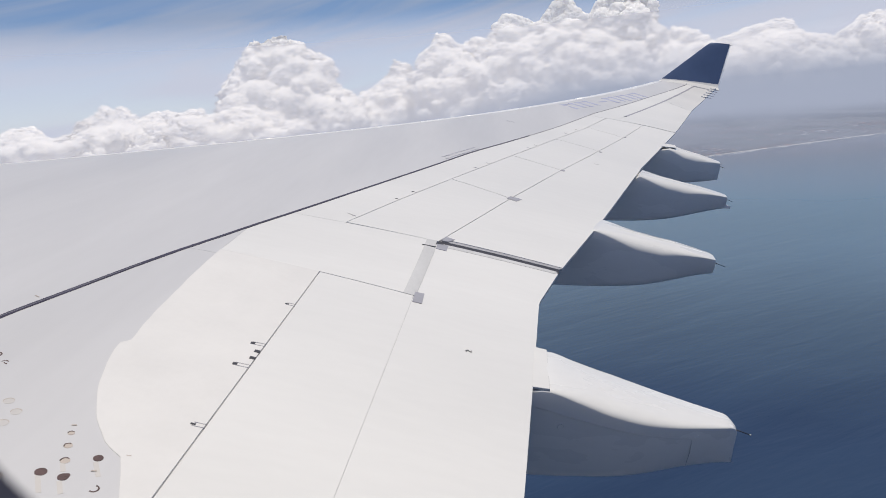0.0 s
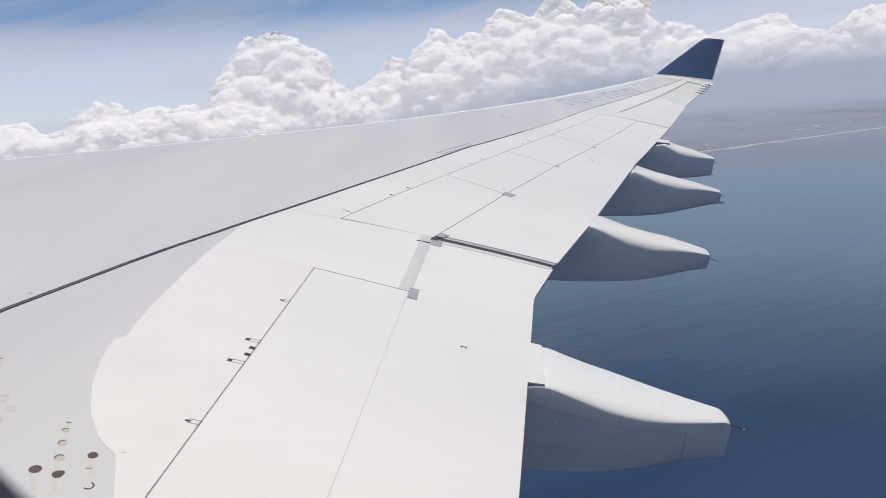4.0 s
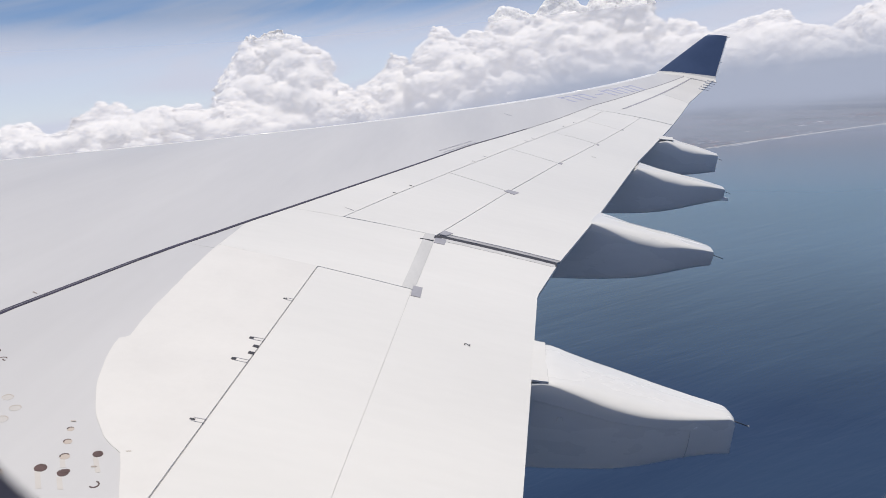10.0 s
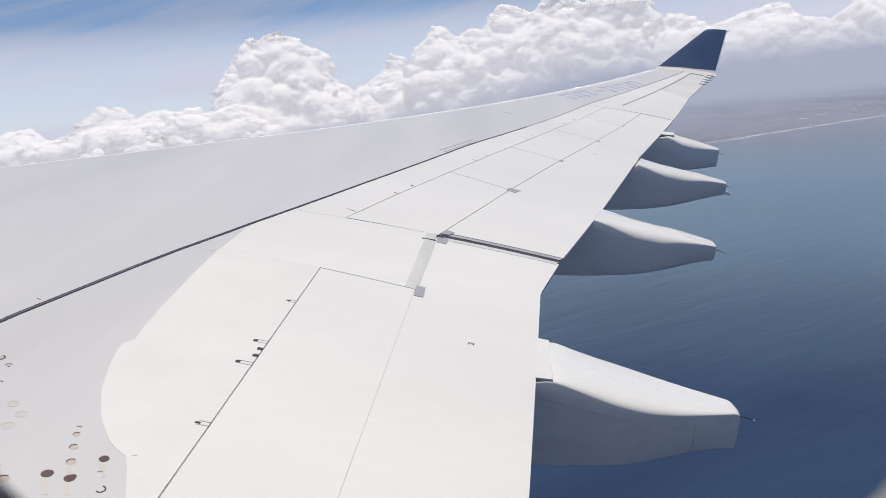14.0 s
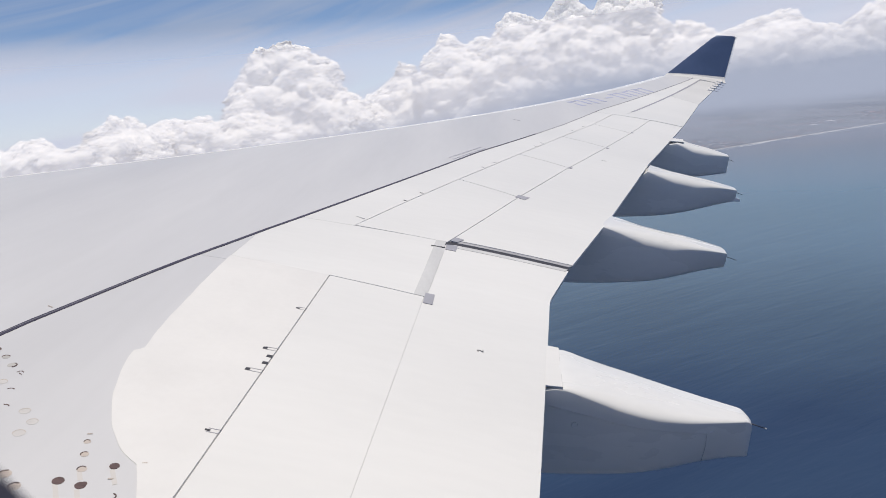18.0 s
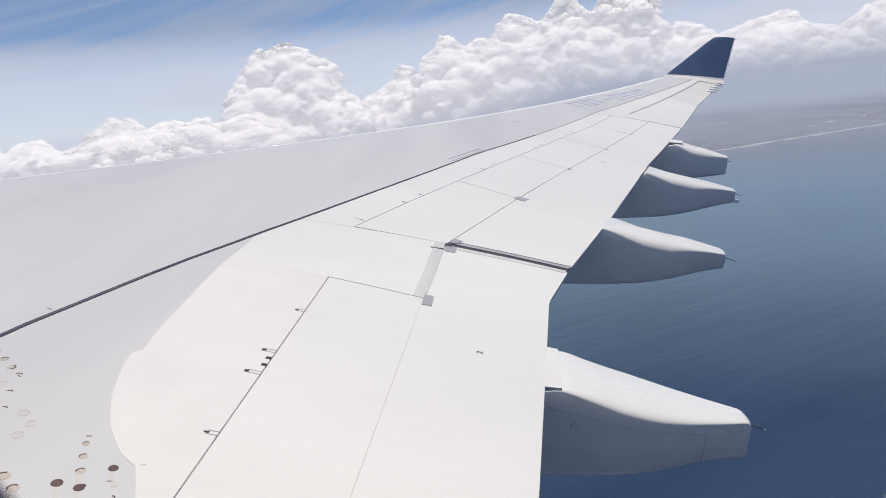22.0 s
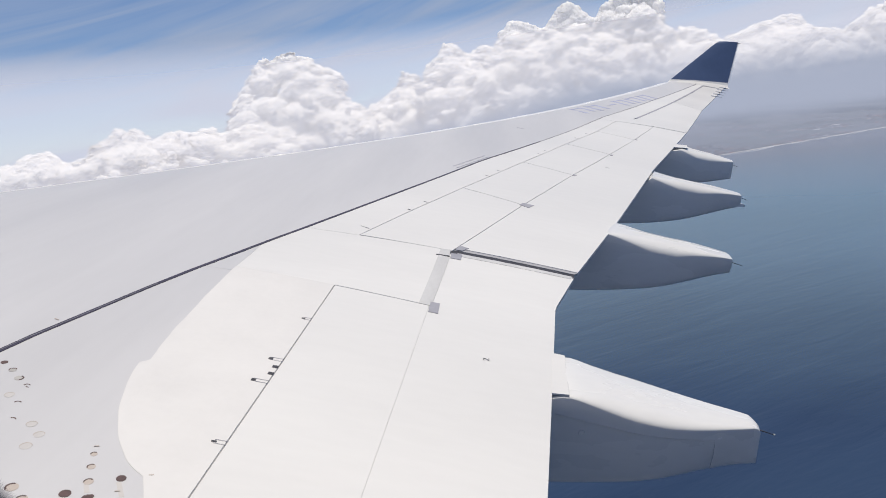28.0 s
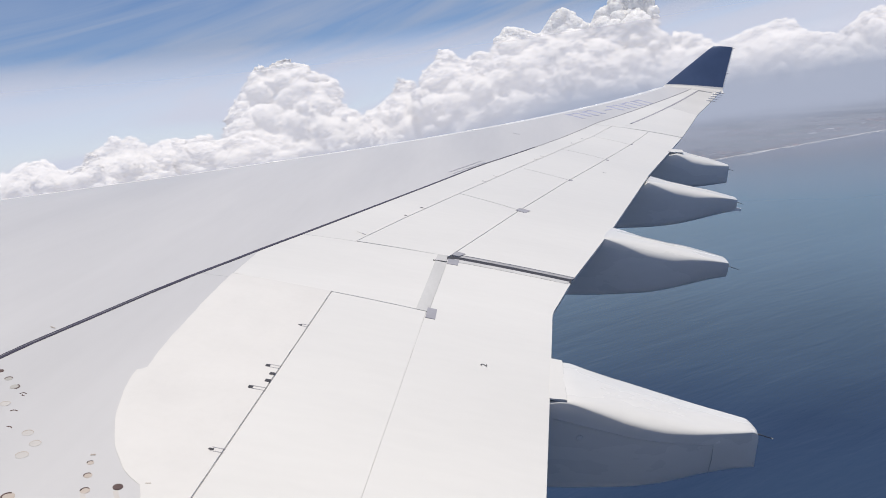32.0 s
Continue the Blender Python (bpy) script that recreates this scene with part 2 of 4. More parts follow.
# fixed panels behind the spar
plate("shroud_panel", (spar(-0.85), -0.85), (spar(5.81), 5.812), (9.577, 5.733), (9.535, -0.85), GREY, wing, "grey inboard shroud panel",
      fwd=lambda y: spar(y) + 0.016, nx=8, ny=16, gap=0.002)
plate("shroud_panel", (spar(5.82), 5.818), (spar(7.11), 7.12), (10.40, 7.12), (10.30, 5.672), WHITE, wing, "white shroud panel",
      fwd=lambda y: spar(y) + 0.016, nx=8, gap=0.003)
plate("shroud_panel", (spar(7.12), 7.12), (spar(17.63), 17.63), (13.52, 17.63), (9.51, 7.12), WHITE, wing, "long white shroud panel",
      fwd=lambda y: spar(y) + 0.015, aft=sp_fwd, nx=5, ny=40, gap=0.0015)


def ail_fwd(y):
    return lerp(14.11, 17.44, (y - 18.39) / (25.51 - 18.39))


plate("tip_panel", (spar(17.64), 17.64), (spar(25.9), 25.9), (ail_fwd(25.9), 25.9), (ail_fwd(17.64), 17.64), WHITE, wing, "white outer shroud panel",
      fwd=lambda y: spar(y) + 0.018, aft=lambda y: ail_fwd(y) - (0.0 if y < 18.38 else 0.028), nx=4, ny=44, gap=0.001)
plate("aileron", (ail_fwd(17.64), 17.64), (15.72, 21.86), (16.30, 21.30), (te(17.65), 17.65), WHITE, wing, "white inner aileron",
      fwd=lambda y: ail_fwd(y) + (0.0 if y < 18.38 else 0.028), aft=te, nx=6, ny=44, gap=0.002)
# the outermost panels are slightly greyer than those inboard
plate("aileron", (15.72, 21.86), (17.45, 25.55), (te(25.6), 25.6), (16.30, 21.30), PALE, wing, "grey outer aileron",
      fwd=lambda y: ail_fwd(y) + 0.03, aft=te, nx=6, ny=16, gap=0.004)
plate("tip_panel", (16.62, 25.92), (16.9, 26.4), (te(26.4), 26.4), (te(25.62), 25.62), PALE, wing, "grey wing tip cap",
      aft=te, nx=6, ny=4, lift=0.003, gap=0.003)

# dark seal along the rear spar
for y0, y1, mat, label in ((-0.8, 14.0, RUBBER, "dark rubber seal along the spar"), (14.0, 20.0, LIP, "weathered grey seal along the spar"),
                           (20.0, 26.0, PLATE, "weathered grey seal along the spar")):
    rows = []
    for k in range(31):
        y = lerp(y0, y1, k / 30)
        rows.append([top(spar(y) - 0.012 + lerp(0.036, 0.018, y / 26) * t, y, 0.004) for t in (0, 0.5, 1)])
    v, f = slab(rows, 0.03)
    part("spar_seal", oriented(mesh("spar_seal", v, f, mat)), wing, label)
rows = [[top(spar(y) + 0.005 + 0.003 * t, y, 0.0055) for t in (0, 1)] for y in np.linspace(-0.8, 5.2, 16)]
v, f = slab(rows, 0.003)
part("seal_ridge", oriented(mesh("seal_ridge", v, f, UNDER)), wing, "grey ridge along the rubber seal")
bar_rows = [[top(ail_fwd(y) + dx, y, 0.001) for dx in (-0.028, 0.028)] for y in np.linspace(18.42, 25.5, 16)]
v, f = slab(bar_rows, 0.02)
part("aileron_seal", oriented(mesh("aileron_seal", v, f, PLATE)), wing, "grey aileron hinge seal")

# spoilers
plate("spoiler", (9.536, -0.85), (9.580, 5.728), (10.34, 5.664), (10.13, -0.85), WHITE, wing, "white inboard spoiler",
      aft=lambda y: seam_aft(y) + 0.001, nx=6, ny=16, gap=0.0025)
cuts = [((9.51, 7.13), (10.42, 7.115)), ((10.39, 9.70), (11.17, 9.31)), ((11.23, 11.95), (11.97, 11.56)),
        ((12.09, 14.10), (12.85, 13.75)), ((12.91, 15.98), (13.62, 15.64)), ((13.52, 17.63), (14.37, 17.60))]
for (a, d), (b, c) in zip(cuts, cuts[1:]):
    plate("spoiler", a, b, c, d, WHITE, wing, "white outboard spoiler", fwd=lambda y: sp_fwd(y) + 0.001,
          aft=lambda y: sp_aft(y) + 0.002, nx=6, ny=10, gap=0.006)

# flaps
plate("flap", (seam_aft(-0.85), -0.85), (10.412, 7.025), (te(7.025), 7.025), (te(-0.85), -0.85), WHITE, wing, "white inboard flap",
      fwd=lambda y: seam_aft(y) if y < 5.66 else lerp(10.352, 10.412, (y - 5.66) / 1.365), aft=te, nx=8, ny=71, drop=0.03, gap=0.001)
plate("flap", (10.46, 7.22), (14.38, 17.60), (te(17.60), 17.60), (te(7.22), 7.22), WHITE, wing, "long white outboard flap",
      fwd=lambda y: sp_aft(y) + 0.002, aft=te, nx=6, ny=30, drop=0.03, gap=0.002)

# the slot between the flaps, with its grey lips
plate("slot_lip", (10.53, 6.985), (10.48, 7.062), (te(7.07) - 0.02, 7.062), (te(7.0) - 0.03, 6.99), SEAL, wing, "pale grey slot lip", ny=1, lift=0.003, drop=0.006)
plate("slot_lip", (10.46, 7.158), (10.50, 7.215), (te(7.21), 7.215), (te(7.15) - 0.02, 7.158), LIP, wing, "grey slot lip", ny=1, lift=-0.004)
plate("slot_floor", (10.41, 7.06), (10.41, 7.16), (te(7.1) - 0.01, 7.16), (te(7.1) - 0.01, 7.06), BLACK, wing, "dark slot floor", ny=1, lift=-0.009, drop=0.004)
# seal strip and rub plates
plate("seal_strip", (10.258, 5.67), (10.308, 6.92), (10.417, 6.91), (10.359, 5.66), SEAL, wing, "translucent grey seal strip", nx=2, ny=6, lift=0.004)
plate("seal_strip", (10.305, 6.935), (10.315, 7.11), (10.41, 7.13), (10.41, 6.945), SEAL, wing, "translucent grey seal strip", nx=2, ny=2, lift=0.004)
plate("seal_gap", (10.285, 6.917), (10.285, 6.935), (10.415, 6.947), (10.415, 6.93), BLACK, wing, nx=2, ny=1, lift=0.005)
for a, b, c, d in (((10.345, 5.53), (10.345, 5.74), (10.42, 5.74), (10.42, 5.53)), ((10.42, 6.89), (10.42, 7.03), (10.53, 7.05), (10.52, 6.89)),
                   ((10.45, 7.16), (10.49, 7.30), (10.58, 7.27), (10.52, 7.16)), ((11.12, 9.27), (11.17, 9.40), (11.31, 9.37), (11.24, 9.22)),
                   ((11.98, 11.53), (12.005, 11.61), (12.06, 11.60), (12.035, 11.52)), ((12.85, 13.66), (12.87, 13.73), (12.915, 13.72), (12.895, 13.65)),
                   ((13.63, 15.66), (13.65, 15.73), (13.69, 15.72), (13.67, 15.65))):
    plate("rub_plate", a, b, c, d, PLATE, wing, "grey rub plate", nx=2, ny=2, lift=0.005, drop=0.008)


# sealant coat over the inboard panel
def coat_edge(y):
    def line(u):
        return float(np.interp(u, [1.0, 2.56, 2.74, 3.035, 3.047, 3.13, 3.23, 3.42, 3.63, 3.81, 4.015, 4.04, 4.11, 4.49, 5.18, 5.75],
                               [9.54, 9.54, 9.455, 9.315, 9.275, 9.17, 9.10, 9.00, 8.915, 8.86, 8.828, 8.868, 8.857, 8.818, 8.775, 8.755]))
    reach = 0.0 if abs(y - 4.03) < 0.02 or abs(y - 3.04) < 0.01 or y < 2.7 else min(0.12, abs(y - 4.03) - 0.015, abs(y - 3.04) - 0.005)
    return sum(line(y + reach * t) for t in (-1, -0.5, 0, 0.5, 1)) / 5 + 0.007 * noise.noise((y * 5, 3, 1)) * min(1, max(0, (y - 2.5) * 2))


plate("sealant_coat", (9.4, 1.0), (8.755, 5.797), (9.574, 5.731), (9.544, 1.0), COAT, wing, "white sealant coat with a curved edge",
      fwd=coat_edge, nx=6, ny=190, lift=0.0025, drop=0.004)
plate("paint_wedge", (spar(5.70) + 0.03, 5.70), (spar(6.4) + 0.02, 6.4), (8.765, 6.4), (8.755, 5.70), GREY, wing, nx=2, ny=7, lift=0.0012, drop=0.003)
plate("seam_seal", (9.53, 0.0), (9.568, 5.72), (9.592, 5.72), (9.556, 0.0), SEAM, wing, "grey sealant in the spoiler joint", nx=1, ny=12, lift=-0.0045, drop=0.004)
plate("seam_seal", (seam_aft(-0.85) - 0.006, -0.85), (10.352, 5.66), (10.364, 5.66), (seam_aft(-0.85) + 0.006, -0.85), SEAL, wing, "pale sealant in the flap joint",
      fwd=lambda y: seam_aft(y) - 0.006, aft=lambda y: seam_aft(y) + 0.006, nx=1, ny=12, lift=-0.0025, drop=0.004)

# ---------------------------------------------------------------- winglet
def winglet_rows(stations):
    rows = []
    for x0, x1, y, z, tilt in stations:
        row = []
        for k in range(24):
            a = 2 * math.pi * k / 24
            s = 0.5 - 0.5 * math.cos(a)
            t = 0.045 * (x1 - x0) * math.sin(a) * (1.5 * math.sqrt(s + 0.001) * (1 - s) + 0.06)
            row.append((lerp(x0, x1, s), y + t * math.cos(tilt), z - t * math.sin(tilt)))
        rows.append(row)
    return rows


def capped(rows):
    v, f = sheet(rows, closed=True)
    n = len(rows[0])
    f.append(tuple(range(n)))
    f.append(tuple(range(len(v) - 1, len(v) - 1 - n, -1)))
    return v, f


base = [(16.30, 18.56, 26.25, 3.36, 1.2), (16.42, 18.565, 26.42, 3.41, 0.9), (16.53, 18.57, 26.52, 3.48, 0.55), (16.63, 18.575, 26.56, 3.58, 0.35)]
v, f = capped(winglet_rows(base))
me = oriented(mesh("winglet_root", v, f, WHITE, True))
me.set_sharp_from_angle(angle=radians(40))
winglet = part("winglet_root", me, wing, "white curved winglet root")
blade = [(lerp(16.63, 18.15, t), lerp(18.575, 18.86, t), lerp(26.56, 26.98, t), lerp(3.58, 4.95, t), 0.28) for t in (0, .2, .4, .6, .8, .95)]
blade += [(18.21, 18.855, 27.0, 4.972, 0.28), (18.32, 18.84, 27.0, 4.98, 0.28)]
v, f = capped(winglet_rows(blade))
me = oriented(mesh("winglet_blade", v, f, BLUE, True))
me.set_sharp_from_angle(angle=radians(40))
part("winglet_blade", me, winglet, "dark blue winglet blade")
rim = [[(lerp(18.56, 18.845, t) + dx, lerp(26.56, 26.98, t) + dy, lerp(3.58, 4.95, t)) for dx, dy in ((0, -0.014), (0.028, -0.008), (0.028, 0.008), (0, 0.014))]
       for t in np.linspace(0, 1, 8)]
v, f = capped(rim)
part("winglet_rim", oriented(mesh("winglet_rim", v, f, METAL)), winglet, "white trailing rim")


# ---------------------------------------------------------------- rods and static wicks
def rod(name, a, b, r0, r1, mat, parent, label="", n=8):
    a, b = Vector(a), Vector(b)
    q = (b - a).to_track_quat("Z", "Y")
    rows = [[tuple(p + q @ Vector((r * math.cos(2 * math.pi * k / n), r * math.sin(2 * math.pi * k / n), 0))) for k in range(n)]
            for p, r in ((a, r0), (b, r1))]
    v, f = capped(rows)
    return part(name, oriented(mesh(name, v, f, mat, True)), parent, label)


for y in (24.05, 24.5, 24.95, 25.4, 25.85):
    x, _, z = top(te(y), y)
    rod("wick_base", (x - 0.16, y - 0.02, z + 0.03), (x + 0.06, y, z + 0.016), 0.024, 0.014, METAL, wing, "small white wick mount")
    rod("static_wick", (x + 0.04, y, z + 0.014), (x + 0.17, y, z - 0.006), 0.008, 0.004, PLATE, wing, "thin dark static wick")
for t in (0.35, 0.97):
    x, y, z = lerp(18.575, 18.86, t), lerp(26.56, 26.98, t), lerp(3.58, 4.985, t)
    rod("static_wick", (x - 0.04, y, z), (x + 0.09, y, z - 0.01), 0.008, 0.004, PLATE, wing, "thin dark static wick")


# ---------------------------------------------------------------- flap track fairings
def fairing(y0, w0, w1, tops, bots, x_te, x_tip, label, blunt=0.03, soft_edge=0.14, pinch=0.0, trim=0.0):
    """A long canoe under the wing: half widths at the trailing edge and at the tip, upper and lower lines as (x, z).
    Its shoulder is tight at the wing and at the blunt end, and rounder between; pinch draws the near flank in at the tail, trim the far one between."""
    tx, tz = zip(*tops)
    bx, bz = zip(*bots)
    roll = (rise(y0 + 0.1) - rise(y0 - 0.1)) / 0.2
    sweep = (te(y0 + 0.1) - te(y0 - 0.1)) / 0.2

    def section(x):
        t = min(1.0, max(0.0, (x - x_te) / (x_tip - x_te)))
        w = lerp(w0, w1, max(0.0, (t - 0.35) / 0.65) ** 1.5)
        zt = float(np.interp(x, tx, tz))
        zb = sum(float(np.interp(x + o, bx, bz)) for o in (-0.2, -0.1, 0.0, 0.1, 0.2)) / 5
        end = max(0.0, (x - (x_tip - blunt)) / blunt)
        drop = blunt * (1 - math.sqrt(max(0.0, 1 - end ** 2)))
        zt -= drop
        w -= 0.25 * drop
        shoulder = lerp(0.012, soft_edge, min(1.0, t / 0.3) * min(1.0, (1.0 - t) / 0.5 + 0.03)) * min(1.0, (zt - zb) / 0.5)

        def half(shoulder, w):
            """From the crown over the shoulder and down the flank, which leans inwards below, to the keel."""
            wide, keel, lean = min(w * 0.92, shoulder * 2.5), min(0.10, w * 0.5), min(0.03, w * 0.3)
            out = [(0.0, zt + 0.012), (max(0.0, w - wide) * 0.6, zt + 0.006)]
            for k in range(9):
                a = math.pi / 2 * k / 8
                out.append((w - wide + wide * math.sin(a), zt - shoulder + shoulder * math.cos(a)))
            out.append((w - 0.01, lerp(zt - shoulder, zb, 0.5)))
            for k in range(5):
                a = math.pi / 2 * k / 4
                out.append((w - lean - keel + keel * math.cos(a), zb + keel - keel * math.sin(a)))
            out.append((0.0, zb - 0.004))
            return out

        # the front end follows the swept trailing edge
        k = sweep * min(1.0, max(0.0, 1 - (x - x_te) / 0.5))
        return ([(x + k * dy, y0 + dy, z + roll * dy) for dy, z in half(0.6 * shoulder, w - trim * min(1.0, t / 0.15, (1.0 - t) / 0.22))]
                + [(x - k * dy, y0 - dy, z - roll * dy) for dy, z in reversed(half(0.95 * shoulder, w - pinch * max(0.0, (t - 0.5) / 0.5) ** 1.3)[1:-1])])

    xs = list(np.linspace(tx[0], x_te, 10)) + list(np.linspace(x_te, x_tip - blunt, 24)[1:]) + [x_tip - blunt * t for t in (0.66, 0.4, 0.16, 0.04, 0.0)]
    v, f = capped([section(x) for x in xs])
    me = oriented(mesh("flap_fairing", v, f, FAIR, True))
    me.set_sharp_from_angle(angle=radians(40))
    return part("flap_fairing", me, wing, label)


f1 = fairing(4.93, 0.31, 0.11, [(9.2, 0.15), (11.05, 0.36), (11.20, 0.415), (11.345, 0.423), (11.351, 0.430), (11.42, 0.426), (11.60, 0.392), (11.80, 0.352), (12.20, 0.268), (12.56, 0.212), (12.685, 0.194)],
             [(9.2, -0.12), (10.2, -0.26), (11.3, -0.245), (11.9, -0.175), (12.26, -0.112), (12.685, -0.075)], 11.33, 12.682,
             "large pale grey flap fairing, blunt rear end", blunt=0.065, soft_edge=0.068, pinch=0.07, trim=0.032)
f2 = fairing(9.03, 0.27, 0.13, [(10.4, 0.55), (12.05, 0.74), (12.243, 0.79), (12.25, 0.858), (12.40, 0.846), (12.81, 0.785), (13.17, 0.73), (13.76, 0.605)],
             [(10.4, 0.15), (11.7, 0.097), (12.25, 0.132), (12.85, 0.222), (13.67, 0.445)], 12.25, 13.67, "pale grey flap fairing, shaded flank", blunt=0.012)
f3 = fairing(12.78, 0.26, 0.12, [(11.9, 1.0), (13.25, 1.15), (13.413, 1.20), (13.42, 1.284), (13.52, 1.270), (13.99, 1.205), (14.48, 1.13), (15.0, 1.025)],
             [(11.9, 0.48), (12.93, 0.42), (13.57, 0.487), (14.04, 0.588), (14.49, 0.72), (14.95, 0.85)], 13.4, 14.925, "pale grey flap fairing, shaded flank", blunt=0.012)
f4 = fairing(15.85, 0.24, 0.11, [(13.2, 1.35), (14.45, 1.60), (14.60, 1.632), (14.61, 1.655), (14.74, 1.646), (15.25, 1.553), (15.77, 1.425)],
             [(13.2, 0.95), (14.1, 0.93), (14.9, 0.955), (15.3, 1.005), (15.77, 1.10)], 14.6, 15.69, "small pale grey flap fairing", blunt=0.012)
for fair, a, b in ((f1, (12.668, 4.95, 0.150), (12.79, 4.95, 0.120)), (f2, (13.66, 9.02, 0.56), (13.83, 9.02, 0.515)),
                   (f3, (14.92, 12.78, 0.985), (15.07, 12.78, 0.945)), (f4, (15.68, 15.85, 1.37), (15.82, 15.85, 1.33))):
    rod("static_wick", a, b, 0.005, 0.003, BLACK, fair, "thin dark static wick")
rod("wick_tip", (12.785, 4.95, 0.1212), (12.795, 4.95, 0.1188), 0.005, 0.005, WHITE, f1, "small pale bead at the end of the wick")


def block(name, x0, x1, y0, y1, z00, z01, z10, z11, mat, parent, label=""):
    """A wedge: lower and upper heights at x0 and at x1."""
    v = [(x, y, z) for x, zs_ in ((x0, (z00, z01)), (x1, (z10, z11))) for y in (y0, y1) for z in zs_]
    f = [(0, 1, 3, 2), (4, 5, 7, 6), (0, 1, 5, 4), (2, 3, 7, 6), (0, 2, 6, 4), (1, 3, 7, 5)]
    me = oriented(mesh(name, v, f, mat))
    return part(name, me, parent, label)


# overlap plates at the trailing edge, and a dark slot beside the largest one
plate("overlap_plate", (11.232, 4.625), (11.285, 5.255), (11.365, 5.235), (11.345, 4.625), WHITE, wing, "white overlap plate above the flap fairing", nx=2, ny=4, lift=0.002, drop=0.012)
plate("overlap_joint", (11.345, 4.625), (11.365, 5.235), (11.369, 5.235), (11.349, 4.625), SEAL, wing, nx=1, ny=4, lift=0.0, drop=0.03)
plate("overlap_plate", (14.40, 15.66), (14.50, 16.02), (14.77, 16.0), (14.72, 15.68), WHITE, wing, "white overlap plate above the flap fairing", nx=2, ny=2, lift=0.004, drop=0.012)
block("drain_mast", 14.84, 15.01, 12.69, 12.83, 0.83, 0.91, 0.83, 0.875, METAL, f3, "small white drain mast")


def flank_line(points, r, mat, parent, name):
    """A thin raised seam through a row of points on a near flank."""
    rows = [[(x, y + r * math.cos(2 * math.pi * k / 6), z + r * math.sin(2 * math.pi * k / 6)) for k in range(6)] for x, y, z in points]
    v, f = capped(rows)
    part(name, oriented(mesh(name, v, f, mat, True)), parent)


# access-panel joint along the flank of the largest fairing
def flank(x):
    t = max(0.0, (x - 11.33) / 1.335)
    return 4.93 - lerp(0.31, 0.11, max(0.0, (t - 0.35) / 0.65) ** 1.5) + 0.07 * max(0.0, (t - 0.5) / 0.5) ** 1.3


joint = [(x, flank(x), float(np.interp(x, [11.27, 11.8, 12.335], [0.272, 0.18, 0.130]))) for x in np.linspace(11.27, 12.335, 12)]
flank_line([(x, y - 0.002, z) for x, y, z in joint], 0.0028, WHITE, f1, "panel_joint")
flank_line([(12.335, flank(12.335), 0.13), (12.337, flank(12.337) + 0.004, 0.02), (12.325, flank(12.325) + 0.012, -0.08)], 0.004, PLATE, f1, "panel_joint")

disc_rows = [[(11.45 + r * math.cos(a), flank(11.45) - h, 0.155 + r * math.sin(a)) for a in np.linspace(0, 2 * math.pi, 13)[:-1]] for r, h in ((0.022, -0.004), (0.020, 0.004), (0.012, 0.004), (0.011, 0.002))]
v, f = capped(disc_rows)
part("access_cap", oriented(mesh("access_cap", v, f, FAIR)), f1, "small round access cap")
block("latch", 12.35, 12.38, flank(12.365) - 0.006, flank(12.365) + 0.01, 0.136, 0.144, 0.142, 0.152, METAL, f1, "small bright latch")

# ---------------------------------------------------------------- markings on the skin
def bar(name, a, b, w, mat, label="", lift=0.004):
    """A thin painted bar on the upper skin from a to b."""
    a, b = Vector(a), Vector(b)
    q = (b - a).normalized()
    n = Vector((-q.y, q.x)) * (w / 2)
    return plate(name, a + n, b + n, b - n, a - n, mat, wing, label, nx=1, ny=max(1, int((b - a).length / 0.6)), lift=lift, drop=0.003)


def disc(name, x, y, rx, ry, mat, label="", lift=0.004, start=0, stop=24, inner=0.0, parent=None):
    rim = [top(x + rx * math.cos(2 * math.pi * k / 24), y + ry * math.sin(2 * math.pi * k / 24), lift) for k in range(start, stop + 1)]
    hub = [top(x + inner * rx * math.cos(2 * math.pi * k / 24), y + inner * ry * math.sin(2 * math.pi * k / 24), lift) for k in range(start, stop + 1)]
    v, f = slab([rim, hub], 0.003)
    return part(name, oriented(mesh(name, v, f, mat)), parent or wing, label)


# registration letters as plain bars, two strokes to a letter
along, across = Vector((0.552, 0.834)), Vector((0.36, -0.62))
for k in range(6):
    o = Vector((12.60, 19.10)) + along * (0.78 * k)
    if k == 2:
        bar("registration_bar", o + across * 0.5 + along * 0.1, o + across * 0.5 + along * 0.5, 0.09, MARK)
        continue
    for off, tall in ((0.0, 1.0), (0.44, 0.92)):
        a = o + along * off
        bar("registration_bar", a, a + across * tall, 0.115, MARK, "faded blue-grey marking bar")
    bar("registration_bar", o + across * 0.1, o + across * 0.1 + along * 0.40, 0.07, MARK)

# two lines of small stencil, unreadable
for line, (a, b) in enumerate((((10.18, 10.98), (10.62, 12.10)), ((10.245, 10.90), (10.685, 12.02)))):
    a, b = Vector(a), Vector(b)
    cut = [0.0, 0.08, 0.12, 0.22, 0.26, 0.33, 0.38, 0.45, 0.49, 0.60, 0.64, 0.70, 0.75, 0.86, 0.90, 1.0]
    for u0, u1 in zip(cut[0::2], cut[1::2]):
        bar("stencil_bar", a.lerp(b, u0), a.lerp(b, u1), 0.024, STENCIL)
bar("stencil_bar", (11.20, 15.52), (11.26, 15.44), 0.025, STENCIL)
bar("stencil_bar", (11.28, 15.42), (11.34, 15.37), 0.02, STENCIL)

bar("stencil_bar", (12.633, 12.591), (12.707, 12.573), 0.014, SEAL)
bar("paint_chip", (8.100, 4.384), (8.132, 4.370), 0.006, FILLER, "small chip in the paint")

